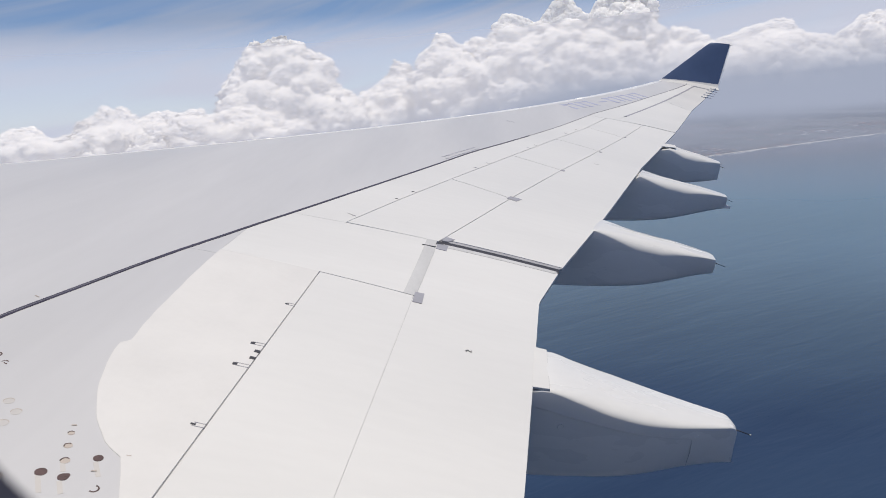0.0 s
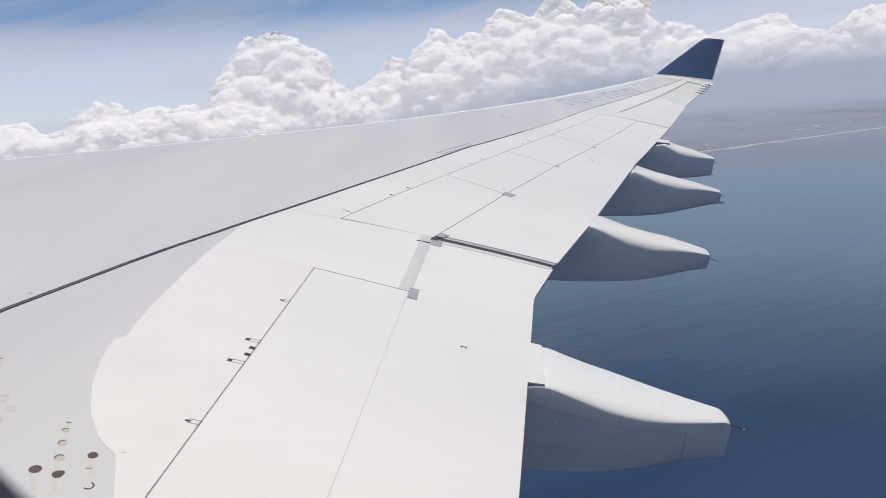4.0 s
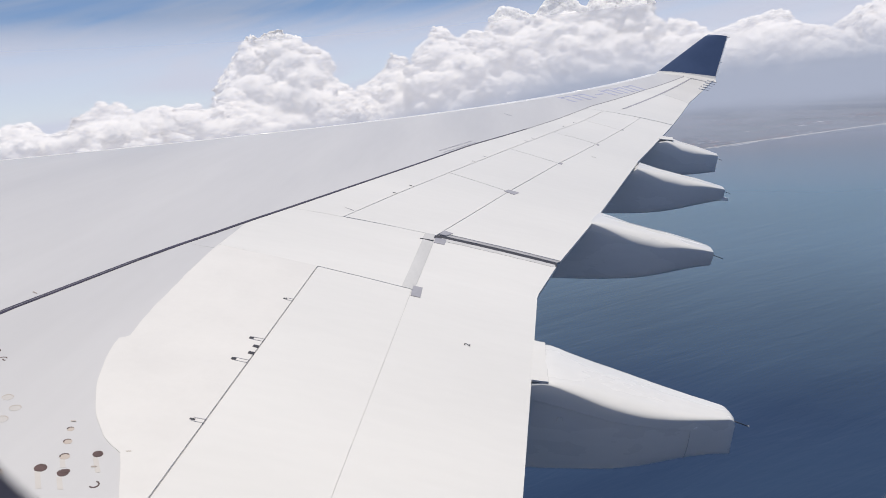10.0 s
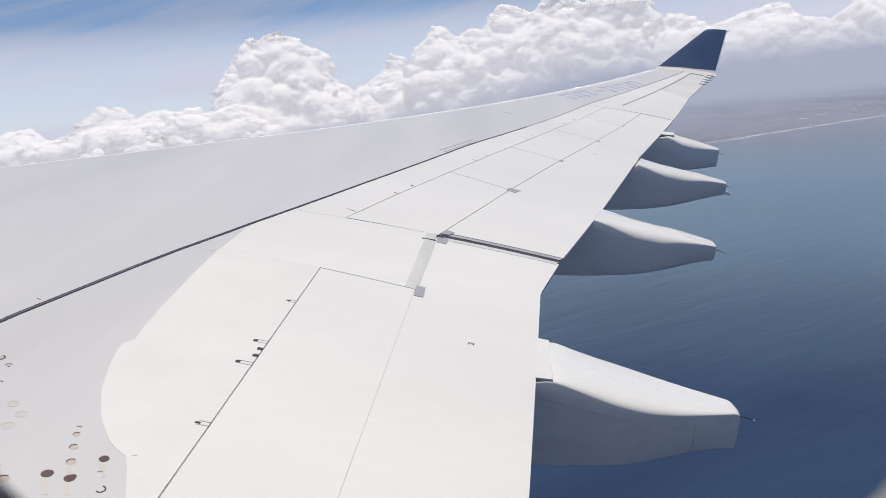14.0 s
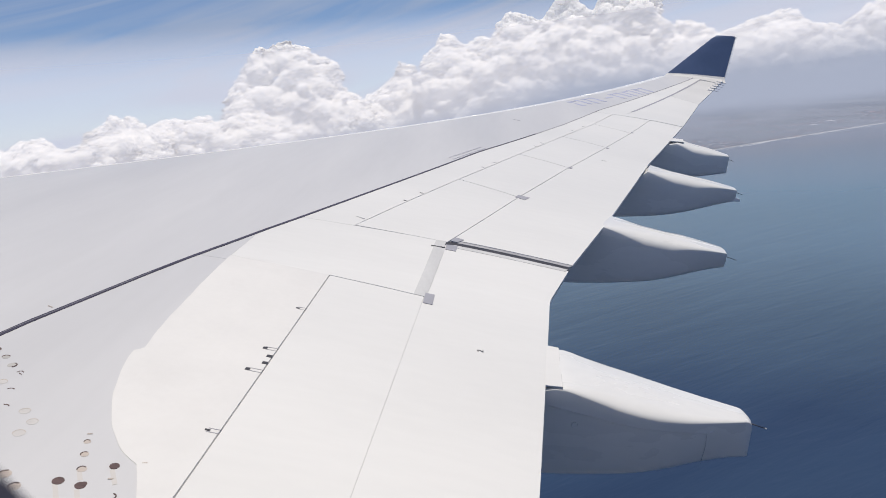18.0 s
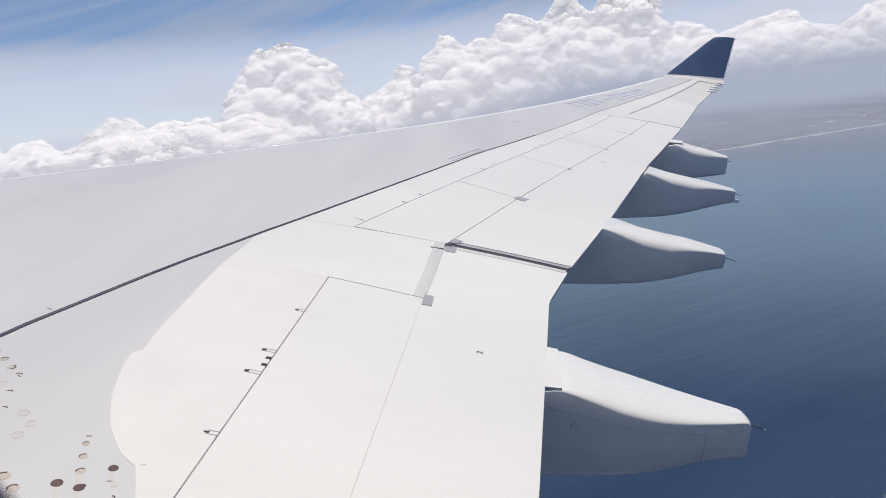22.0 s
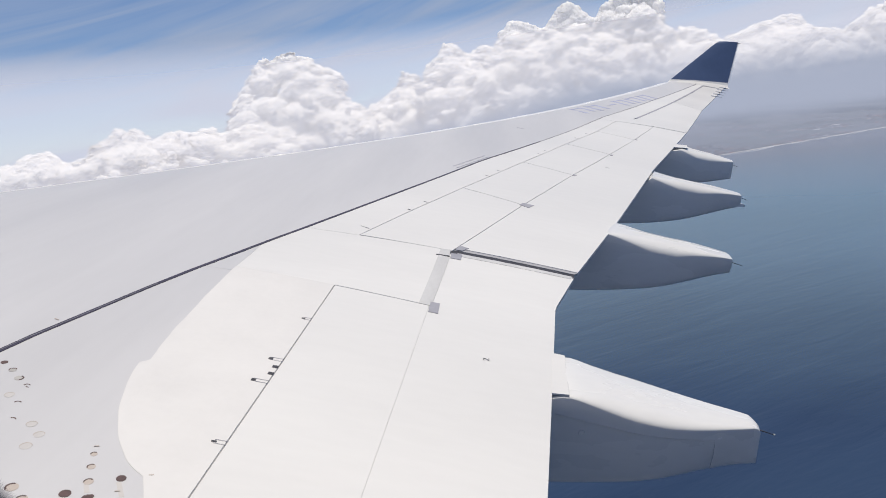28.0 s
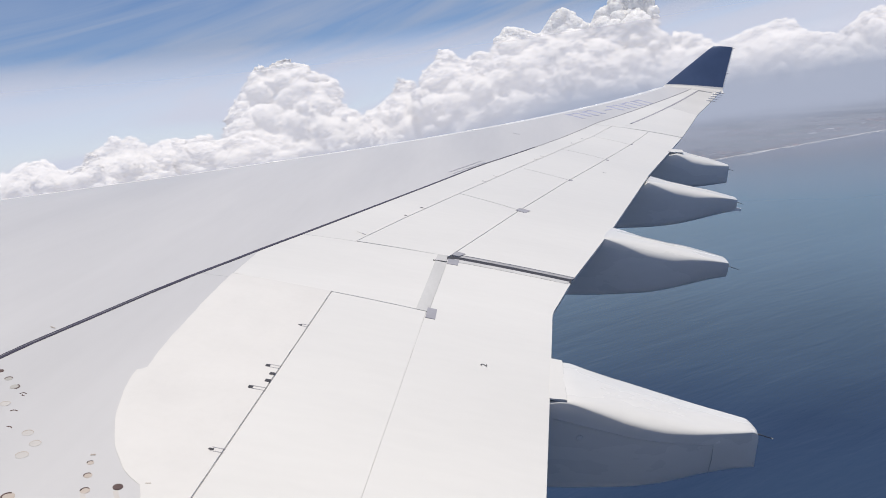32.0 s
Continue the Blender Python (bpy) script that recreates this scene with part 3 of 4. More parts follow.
# the figure on the inboard flap
fig = bpy.data.curves.new("figure", "FONT")
fig.body, fig.size, fig.align_x, fig.align_y = "2", 0.082, "CENTER", "CENTER"
tmp = new("figure", fig)
bpy.context.view_layer.update()
fig_mesh = bpy.data.meshes.new_from_object(tmp.evaluated_get(bpy.context.evaluated_depsgraph_get()))
bpy.data.objects.remove(tmp)
for vert in fig_mesh.vertices:
    x, y = vert.co.x, vert.co.y
    vert.co = top(10.808 - 0.75 * y, 4.905 + x, 0.003)
fig_mesh.materials.clear()
fig_mesh.materials.append(BLACK)
part("figure", fig_mesh, wing, "small black number 2")

# hinge slots along the inboard spoiler
for y, long in ((4.99, 0.055), (4.32, 0.075), (4.03, 0.085), (3.375, 0.06)):
    x = 9.541 + 0.00666 * y
    bar("hinge_slot", (x - long, y - 0.016), (x + 0.004, y - 0.016), 0.004, PLATE, lift=0.0045)
    bar("hinge_slot", (x - long, y + 0.016), (x + 0.004, y + 0.016), 0.004, PLATE, lift=0.0045)
    bar("hinge_slot", (x - long - 0.012, y - 0.002), (x - long + 0.014, y - 0.002), 0.027 if long > 0.06 else 0.013, BLACK, "black hinge slot", lift=0.005)
for y in (4.225, 4.135):
    bar("hinge_slot", (9.535, y), (9.567, y), 0.030, BLACK, "black hinge slot", lift=0.005)
# and along the outboard spoilers
for k, (x, y) in enumerate(((9.865, 8.28), (10.005, 8.71), (10.69, 10.61), (10.85, 11.05), (11.53, 12.80), (11.66, 13.16), (12.35, 14.85), (12.62, 15.5))):
    far = k > 1
    bar("hinge_slot", (x - 0.022, y + 0.018), (x + 0.008, y + 0.004), 0.018, PLATE if far else BLACK, "grey hinge slot" if far else "black hinge slot", lift=0.004)
    bar("hinge_slot", (x + 0.004, y + 0.005), (x + 0.034, y - 0.010), 0.006, SEAL, lift=0.004)
bar("hinge_slot", (9.47, 7.425), (9.56, 7.375), 0.007, SEAL)
bar("hinge_slot", (9.525, 7.392), (9.565, 7.370), 0.009, PLATE, "grey hinge slot", lift=0.005)

# fasteners at the wing root: bare rusty ones, and filled ones with a chipped rim
for x, y, r in ((9.085, 2.82, 0.024), (9.243, 2.98, 0.021), (9.18, 2.818, 0.022), (8.19, 3.765, 0.018)):
    disc("fastener", x, y, r, r * 1.05, RUST, "dark rusty fastener", lift=0.002)
disc("fastener", 9.188, 2.832, 0.013, 0.013, RUST, lift=0.0028)
for x, y, r, turn in ((9.05, 3.11, 0.015, 4), (9.087, 3.02, 0.018, 5), (9.13, 2.92, 0.02, 4), (8.87, 2.80, 0.026, 6), (8.95, 2.74, 0.024, 5),
                      (8.28, 3.70, 0.02, 3), (8.36, 3.63, 0.023, 20)):
    d = disc("fastener", x, y, r, r * 1.05, GREYFILL if x < 8.5 else FILLER, "filled fastener with a chipped dark rim", lift=0.0012)
    disc("chipped_rim", x, y, r * 1.04, r * 1.09, RUST, lift=0.0022, start=turn, stop=turn + 10, inner=0.74, parent=d)
for x, y, r in ((8.67, 3.25, 0.024), (8.75, 3.18, 0.024), (8.75, 3.08, 0.026), (8.42, 3.46, 0.023), (8.30, 3.50, 0.02)):
    d = disc("fastener", x, y, r, r * 1.05, FADED, "painted-over fastener with a faint rusty tinge", lift=0.001)
    disc("chipped_rim", x, y, r * 1.04, r * 1.09, FILLER, lift=0.0018, start=2, stop=14, inner=0.88, parent=d)
for x, y, r, t0, t1 in ((9.325, 2.79, 0.022, 16, 30), (8.44, 3.57, 0.018, 2, 12), (8.455, 3.575, 0.02, 14, 19), (8.50, 3.40, 0.02, 3, 11), (8.565, 3.258, 0.02, 2, 9)):
    disc("chipped_rim", x, y, r, r * 1.05, RUST, "chipped rim of a fastener", lift=0.0015, start=t0, stop=t1, inner=0.72)
for x, y, long in ((9.083, 2.80, 0.10), (9.245, 2.955, 0.09), (9.18, 2.79, 0.07), (8.95, 2.71, 0.06), (9.13, 2.90, 0.05)):
    bar("rust_streak", (x, y), (x + 0.65 * long, y - long), 0.02, STREAK, lift=0.0008)
for x, y in ((9.02, 3.165), (9.26, 2.89), (9.34, 3.035)):
    bar("paint_chip", (x, y), (x + 0.02, y + 0.008), 0.006, FILLER, lift=0.0035)

# ---------------------------------------------------------------- window and cabin
def window_wall():
    """Cabin side with one rounded window; the eye is just inside it."""
    ex, ey, ez = EYE
    x0, x1, z0, z1, r = ex - 0.1115, ex + 0.0944, ez - 0.1045, ez + 0.235, 0.08
    loop = []
    for cx, cz, a0 in ((x1 - r, z0 + r, -90), (x1 - r, z1 - r, 0), (x0 + r, z1 - r, 90), (x0 + r, z0 + r, 180)):
        for k in range(41):
            a = radians(a0 + 90 * k / 40)
            loop.append((cx + r * math.cos(a), cz + r * math.sin(a)))
    cx, cz = (x0 + x1) / 2, (z0 + z1) / 2

    def ring(y, grow, bend=True):
        out = []
        for x, z in loop:
            dx, dz = x - cx, z - cz
            m = 1 + grow
            px, pz = cx + dx * m, cz + dz * m
            out.append((px, y - ((pz - ez) ** 2 / 5.6 if bend else 0), pz))
        return out

    rows = [ring(ey - 0.034, 1.7), ring(ey - 0.03, 0.3), ring(ey + 0.02, 0.03, False), ring(ey + 0.12, 0.0, False), ring(ey + 0.13, 0.004, False),
            ring(ey + 0.133, 0.05), ring(ey + 0.131, 1.7)]
    v, f = sheet(rows, closed=True)
    me = oriented(mesh("wall_cabin", v, f, TRIM))
    me.materials.append(WHITE)
    # the right half of the reveal is coloured as if lit from outside
    me.materials.append(LIT_TRIM)
    for k in range(len(me.polygons)):
        if k >= 5 * len(loop):
            me.polygons[k].material_index = 1
        elif me.polygons[k].center.x > cx and k >= 2 * len(loop):
            me.polygons[k].material_index = 2
    ob = tagged(new("wall_cabin", me), "dark window surround with a rounded opening", "wall", kind="structure")
    ob.matrix_world = PLANE

    def tube(name, r, stations, half, mat, label, category, close=False):
        """A hull round the cabin's axis, cut open behind the window's surround; stations: (x, share of the radius)."""
        gap = math.asin(half[1] / r)
        ang = [gap + (2 * math.pi - 2 * gap) * k / 64 for k in range(65)] + [2 * math.pi - gap + 2 * gap * k / 6 for k in range(1, 6)]
        yc = ey + (0.135 if r > 2.7 else -0.03) - r
        rows = [[(x, yc + r * g * math.cos(a), ez + r * g * math.sin(a)) for a in ang] for x, g in stations]
        v, f = sheet(rows, closed=True)
        w = len(ang)
        cut = [i for i, (x, g) in enumerate(stations) if abs(x - (cx - half[0])) < 1e-6][0]
        f = [q for k, q in enumerate(f) if not (k // w == cut and k % w >= 64)]
        if close:
            f.append(tuple(range(w)))
            f.append(tuple(range(len(v) - 1, len(v) - 1 - w, -1)))
        me = oriented(mesh(name, v, f, mat))
        me.shade_smooth()
        me.set_sharp_from_angle(angle=radians(40))
        ob = tagged(new(name, me), label, category, kind="structure")
        ob.matrix_world = PLANE

    w, h = 0.24, 0.36
    tube("wall_fuselage", 2.82, [(-16.0, 0.02), (-15.8, 0.2), (-15.0, 0.45), (-13.5, 0.7), (-11.5, 0.89), (-9.0, 0.98), (-6.0, 1.0), (cx - w, 1.0), (cx + w, 1.0),
                                 (20.0, 1.0), (26.0, 0.93), (32.0, 0.7), (37.0, 0.42), (40.0, 0.2), (40.5, 0.02)], (w, h), WHITE,
         "white rounded fuselage side above the wing root", "fuselage", close=True)
    tube("wall_cabin_inner", 2.655, [(cx - 3.0, 1.0), (cx - w, 1.0), (cx + w, 1.0), (cx + 3.0, 1.0)], (w, h), CABIN,
         "plain beige cabin lining behind the window", "wall", close=True)
    me = mesh("floor", [(cx - 2.99, ey - 4.7, ez - 1.05), (cx + 2.99, ey - 4.7, ez - 1.05), (cx + 2.99, ey - 0.42, ez - 1.05), (cx - 2.99, ey - 0.42, ez - 1.05)], [(0, 1, 2, 3)], CABIN)
    ob = tagged(new("floor", me), "plain grey cabin floor behind the window", "floor", kind="structure")
    ob.matrix_world = PLANE


window_wall()

# ---------------------------------------------------------------- sea, land, haze and clouds
SEA_Z = -160.0


def sea_material():
    m = bpy.data.materials.new("sea_water")
    m.use_nodes = True
    n, l = m.node_tree.nodes, m.node_tree.links
    b = n["Principled BSDF"]
    b.inputs["Base Color"].default_value = (0.020, 0.050, 0.105, 1)
    b.inputs["Roughness"].default_value = 0.30
    b.inputs["IOR"].default_value = 1.33
    tc = n.new("ShaderNodeTexCoord")

    def waves(along, across, detail, turn):
        """Long crests: noise stretched along the coast's direction, sizes in metres."""
        mp, ns = n.new("ShaderNodeMapping"), n.new("ShaderNodeTexNoise")
        mp.vector_type = "TEXTURE"
        mp.inputs["Rotation"].default_value = (0, 0, radians(turn))
        mp.inputs["Scale"].default_value = (along, across, 40.0)
        ns.inputs["Scale"].default_value, ns.inputs["Detail"].default_value = 1.0, detail
        ns.inputs["Roughness"].default_value, ns.inputs["Distortion"].default_value = 0.5, 0.4
        l.new(tc.outputs["Object"], mp.inputs["Vector"])
        l.new(mp.outputs["Vector"], ns.inputs["Vector"])
        return ns

    swell, chop, patch = waves(95.0, 21.0, 4, 36), waves(26.0, 8.0, 3, 22), waves(900.0, 160.0, 4, 33)
    add = n.new("ShaderNodeMath")
    add.operation = "MULTIPLY_ADD"
    add.inputs[1].default_value = 0.22
    l.new(chop.outputs["Fac"], add.inputs[0])
    l.new(swell.outputs["Fac"], add.inputs[2])
    bp = n.new("ShaderNodeBump")
    bp.inputs["Strength"].default_value, bp.inputs["Distance"].default_value = 0.48, 1.5
    l.new(add.outputs[0], bp.inputs["Height"])
    l.new(bp.outputs["Normal"], b.inputs["Normal"])
    ramp = n.new("ShaderNodeValToRGB")
    ramp.color_ramp.elements[0].position, ramp.color_ramp.elements[0].color = 0.36, (0.015, 0.032, 0.073, 1)
    ramp.color_ramp.elements[1].position, ramp.color_ramp.elements[1].color = 0.66, (0.026, 0.051, 0.100, 1)
    l.new(patch.outputs["Fac"], ramp.inputs["Fac"])
    l.new(ramp.outputs["Color"], b.inputs["Base Color"])
    return m


def disc_sheet(name, z, radii, mat, n=96):
    rows = [[(r * math.cos(2 * math.pi * k / n), r * math.sin(2 * math.pi * k / n), z) for k in range(n)] for r in radii]
    v, f = sheet(rows, closed=True)
    f.append(tuple(range(n)))
    return oriented(mesh(name, v, f, mat))


tagged(new("water", disc_sheet("water", SEA_Z, (60, 200, 500, 1000, 2000, 3000, 4000, 4900), sea_material())),
       "open blue sea with a light swell", "sea", kind="structure")

# the coast runs off into the haze
COAST = (Vector((693.0, 2341.0)), Vector((0.842, 0.539)))


def coast(s):
    p = COAST[0] + COAST[1] * s
    n = Vector((-COAST[1].y, COAST[1].x))
    return p + n * (7 * noise.noise((s * 0.006, 0, 4)) + 3 * noise.noise((s * 0.03, 7, 4)))


def land_z(depth):
    """The land rises inland to low hills."""
    return SEA_Z + 1.0 + min(3.0, depth * 0.01) + 112 * min(1.0, depth / 1700) ** 1.4


LAND = material("coastal_land", (0.100, 0.100, 0.125), 0.9, 0.45, 0.0035, 0.05, spots=(0.02, 0.035, 0.03))
SAND = material("beach_sand", (0.72, 0.68, 0.60), 0.9, 0.15, 0.02, 0.3)
rows_land, rows_sand = [], []
inward = Vector((-COAST[1].y, COAST[1].x))
for k in range(121):
    s = lerp(-1500, 3300, k / 120)
    p = coast(s)
    w = 10 + 5 * noise.noise((s * 0.01, 2, 9))
    row = []
    for depth in (w, 80, 200, 400, 600, 800, 1000, 1200, 1450, 1700, 2600, 3600, 5200):
        q = p + inward * depth
        if q.length > 4880:
            q = q * (4880 / q.length)
        row.append((q.x, q.y, land_z(depth) + min(8, depth * 0.02) * noise.noise((q.x * 0.004, q.y * 0.004, 6))))
    rows_land.append(row)
    rows_sand.append([(p.x, p.y, SEA_Z + 0.15), (p.x + inward.x * w, p.y + inward.y * w, SEA_Z + 1.05)])
v, f = sheet(rows_land)
tagged(new("ground", oriented(mesh("ground", v, f, LAND))), "flat green coastal land in haze", "land", kind="structure")
v, f = sheet(rows_sand)
tagged(new("beach", oriented(mesh("beach", v, f, SAND))), "pale sand beach along the coast", "beach", kind="structure")


# houses and sheds of the coastal towns: low blocks, many roofs red, some white
TOWN = bpy.data.materials.new("town_roofs")
TOWN.use_nodes = True
tn, tl = TOWN.node_tree.nodes, TOWN.node_tree.links
geo, tr_ = tn.new("ShaderNodeNewGeometry"), tn.new("ShaderNodeValToRGB")
tr_.color_ramp.interpolation = "CONSTANT"
tr_.color_ramp.elements[0].position, tr_.color_ramp.elements[0].color = 0.0, (0.40, 0.20, 0.16, 1)
tr_.color_ramp.elements[1].position, tr_.color_ramp.elements[1].color = 0.35, (0.17, 0.15, 0.15, 1)
el = tr_.color_ramp.elements.new(0.80)
el.color = (0.62, 0.61, 0.60, 1)
el = tr_.color_ramp.elements.new(0.88)
el.color = (0.85, 0.85, 0.85, 1)
tl.new(geo.outputs["Random Per Island"], tr_.inputs["Fac"])
tl.new(tr_.outputs["Color"], tn["Principled BSDF"].inputs["Base Color"])
rng = random.Random(5)
v, f = [], []
while len(f) < 5 * 5200:
    s, depth = rng.uniform(-700, 2300), 12 + 1900 * rng.random() ** 1.4
    q = COAST[0] + COAST[1] * s + inward * depth
    if noise.noise((q.x * 0.005, q.y * 0.005, 2)) < rng.uniform(-0.15, 0.5) or q.length > 4700:
        continue
    k = rng.uniform(2.2, 5.5) * (1.0 if rng.random() < 0.94 else 2.3)
    w, dd, h = k, k * rng.uniform(0.5, 1.2), rng.uniform(1.5, 3.5)
    a = rng.uniform(-0.4, 0.4)
    c, sn, z = math.cos(a), math.sin(a), land_z(depth) + min(8, depth * 0.02) * noise.noise((q.x * 0.004, q.y * 0.004, 6))
    n0 = len(v)
    for zz, g in ((z - 0.5, 1.0), (z + h, 0.9)):
        for ux, uy in ((-w, -dd), (w, -dd), (w, dd), (-w, dd)):
            v.append((q.x + g * (ux * c - uy * sn), q.y + g * (ux * sn + uy * c), zz))
    f.append((n0 + 4, n0 + 5, n0 + 6, n0 + 7))
    for i in range(4):
        f.append((n0 + i, n0 + (i + 1) % 4, n0 + 4 + (i + 1) % 4, n0 + 4 + i))
tagged(new("town_houses", mesh("town_houses", v, f, TOWN)), "scattered low houses with red and white roofs along the coast", "houses", kind="stuff")

# broken surf at the water's edge
FOAM = material("surf_foam", (0.80, 0.82, 0.84), 0.8, 0.08, 0.05, 0.5)
v, f = [], []
s = -1400.0
while s < 3200:
    run = rng.uniform(15, 120)
    cols = [s + run * t for t in (0, 0.25, 0.5, 0.75, 1)]
    off, wd = rng.uniform(-30, 0), rng.uniform(3, 8)
    grid = []
    for i, ss in enumerate(cols):
        p = coast(ss)
        ww = wd * math.sin(math.pi * (0.1 + 0.8 * i / 4))
        grid.append([(p.x + inward.x * o, p.y + inward.y * o, SEA_Z + 0.4) for o in (off - ww, off + ww)])
    gv, gf = sheet(grid)
    f += [tuple(len(v) + i for i in q) for q in gf]
    v += gv
    s += run + rng.uniform(-20, 60)
tagged(new("surf", oriented(mesh("surf", v, f, FOAM))), "broken white surf lines along the beach", "surf", kind="stuff")


def cloud_material():
    """Dense vapour: half of the light is thrown back, half goes in and comes out elsewhere."""
    m = bpy.data.materials.new("cloud")
    m.use_nodes = True
    n, l = m.node_tree.nodes, m.node_tree.links
    b, o = n["Principled BSDF"], n["Material Output"]
    tl_, both = n.new("ShaderNodeBsdfTranslucent"), n.new("ShaderNodeMixShader")
    for socket in (b.inputs["Base Color"], tl_.inputs["Color"]):
        socket.default_value = (0.998, 0.991, 0.980, 1)
    b.inputs["Roughness"].default_value, b.inputs["Specular IOR Level"].default_value = 1.0, 0.0
    b.inputs["Subsurface Weight"].default_value, b.inputs["Subsurface Scale"].default_value = 0.68, 84.0
    b.inputs["Subsurface Radius"].default_value = (1.0, 1.0, 1.0)
    both.inputs["Fac"].default_value = 0.33
    l.new(b.outputs[0], both.inputs[1])
    l.new(tl_.outputs[0], both.inputs[2])
    l.new(both.outputs[0], o.inputs["Surface"])
    return m


CLOUD = cloud_material()
bm = bmesh.new()
bmesh.ops.create_icosphere(bm, subdivisions=2, radius=1)
BALL_V = np.array([v.co[:] for v in bm.verts])
BALL_F = np.array([[v.index for v in f.verts] for f in bm.faces])
bm.free()


def bearing(az, el, dist):
    a, e = radians(az), radians(el)
    return np.array((dist * math.sin(a) * math.cos(e), dist * math.cos(a) * math.cos(e), dist * math.sin(e)))


def billow(p, size):
    """Cauliflower swelling at a place, from rounded noise at five sizes."""
    out, amp = 0.0, 1.0
    for k in range(5):
        q = noise.noise(p / size)
        out += amp * (math.sqrt(q * q + 0.006) - 0.3)
        size, amp = size * 0.5, amp * 0.65
    return out


LEAN = 0.78  # the towers lean away from the sea, one storey behind the other


def cumulus(az, crown, dist, seed, fill, label, foot=-0.9):
    """A heaped cloud: az and crown give its skyline in degrees; many puffs grown together into one skin."""
    rng = np.random.RandomState(seed)
    unit = dist * math.pi / 180
    verts, faces, count = [], [], 0
    lo, hi = az[0], az[-1]
    puffs = []
    a = lo
    while a < hi:
        h = float(np.interp(a, az, crown))
        r = 0.16 + 0.34 * rng.uniform(0, 1) ** 1.5
        puffs.append((a, h - r * 0.9 + rng.uniform(-0.15, 0.06), r, rng.uniform(-0.3, 0.3)))
        puffs.append((a + rng.uniform(-0.3, 0.3), h - r * 2.0, r * 1.25, rng.uniform(-0.1, 0.3)))
        puffs.append((a + rng.uniform(-0.2, 0.2), h - r * 3.4, r * 1.6, rng.uniform(-0.1, 0.4)))
        a += r * rng.uniform(0.4, 0.7)
    for _ in range(fill):
        a = rng.uniform(lo, hi)
        h = float(np.interp(a, az, crown))
        e = lerp(foot, h, rng.uniform(0, 1) ** 0.8)
        depth = h - e
        r = min(1.5, 0.3 + 0.34 * depth) * rng.uniform(0.55, 1.15)
        e = max(min(e, h - r), r - 0.9)
        a = min(max(a, lo + 0.8 * r), hi - 0.8 * r)
        puffs.append((a, e, r, rng.uniform(-0.7, 0.4) * min(1.2, depth)))
    # smaller heaps stand in front of the wall
    a = lo + rng.uniform(0.8, 2.0)
    while a < hi - 0.8:
        h = float(np.interp(a, az, crown))
        peak = h * rng.uniform(0.3, 0.78)
        half = rng.uniform(0.5, 1.1)
        if h > 1.6:
            for _ in range(16):
                u = rng.uniform(-1, 1)
                r = rng.uniform(0.22, 0.5)
                e = lerp(foot, peak, rng.uniform(0, 1) ** 0.6) - r - 0.5 * half * u * u
                puffs.append((a + u * half, e, r, -rng.uniform(1.2, 2.2)))
        a += rng.uniform(1.2, 2.8)
    for a, e, r, back_off in puffs:
        q = BALL_V * (r * unit) + bearing(a, e, dist + (back_off + LEAN * e) * unit)
        verts.append(q)
        faces.append(BALL_F + count)
        count += len(q)
    raw = bpy.data.meshes.new("puffs")
    raw.from_pydata(np.concatenate(verts).tolist(), [], np.concatenate(faces).tolist())
    ob = new("cumulus_cloud", raw)
    mod = ob.modifiers.new("skin", "REMESH")
    mod.mode, mod.voxel_size = "VOXEL", 3.7
    bpy.context.view_layer.update()
    me = bpy.data.meshes.new_from_object(ob.evaluated_get(bpy.context.evaluated_depsgraph_get()))
    ob.modifiers.clear()
    n = len(me.vertices)
    co, no = np.empty(3 * n), np.empty(3 * n)
    me.vertices.foreach_get("co", co)
    me.vertices.foreach_get("normal", no)
    co, no = co.reshape(-1, 3), no.reshape(-1, 3)
    # let the puffs run into one another
    pair = np.empty(2 * len(me.edges), dtype=np.int32)
    me.edges.foreach_get("vertices", pair)
    i, j = pair.reshape(-1, 2).T
    count = np.bincount(i, minlength=n) + np.bincount(j, minlength=n)
    def relaxed(p, times):
        for _ in range(times):
            p = np.stack([(np.bincount(i, p[j, k], n) + np.bincount(j, p[i, k], n)) / count for k in range(3)], axis=1)
        return p

    co = relaxed(co, 11)
    bulk = relaxed(no, 30)
    bulk /= np.linalg.norm(bulk, axis=1, keepdims=True) + 1e-9
    swell = np.array([billow(Vector(c), 53.0) + 1.1 * noise.noise(Vector(c) / 250.0) for c in co])
    out = co + no * (23.0 * swell)[:, None]

    def skin(data, points):
        data.vertices.foreach_set("co", points.ravel())
        data.shade_smooth()
        data.update()
        fine = np.empty(3 * n)
        data.vertices.foreach_get("normal", fine)
        soft = 0.35 * bulk + 0.65 * fine.reshape(-1, 3)
        soft /= np.linalg.norm(soft, axis=1, keepdims=True) + 1e-9
        data.normals_split_custom_set_from_vertices(soft.tolist())

    skin(me, out)
    me.materials.clear()
    me.materials.append(CLOUD)
    ob.data = me
    me.name = "cumulus_cloud"
    bpy.data.meshes.remove(raw)
    return tagged(ob, label, "cloud", group="clouds over the coast")


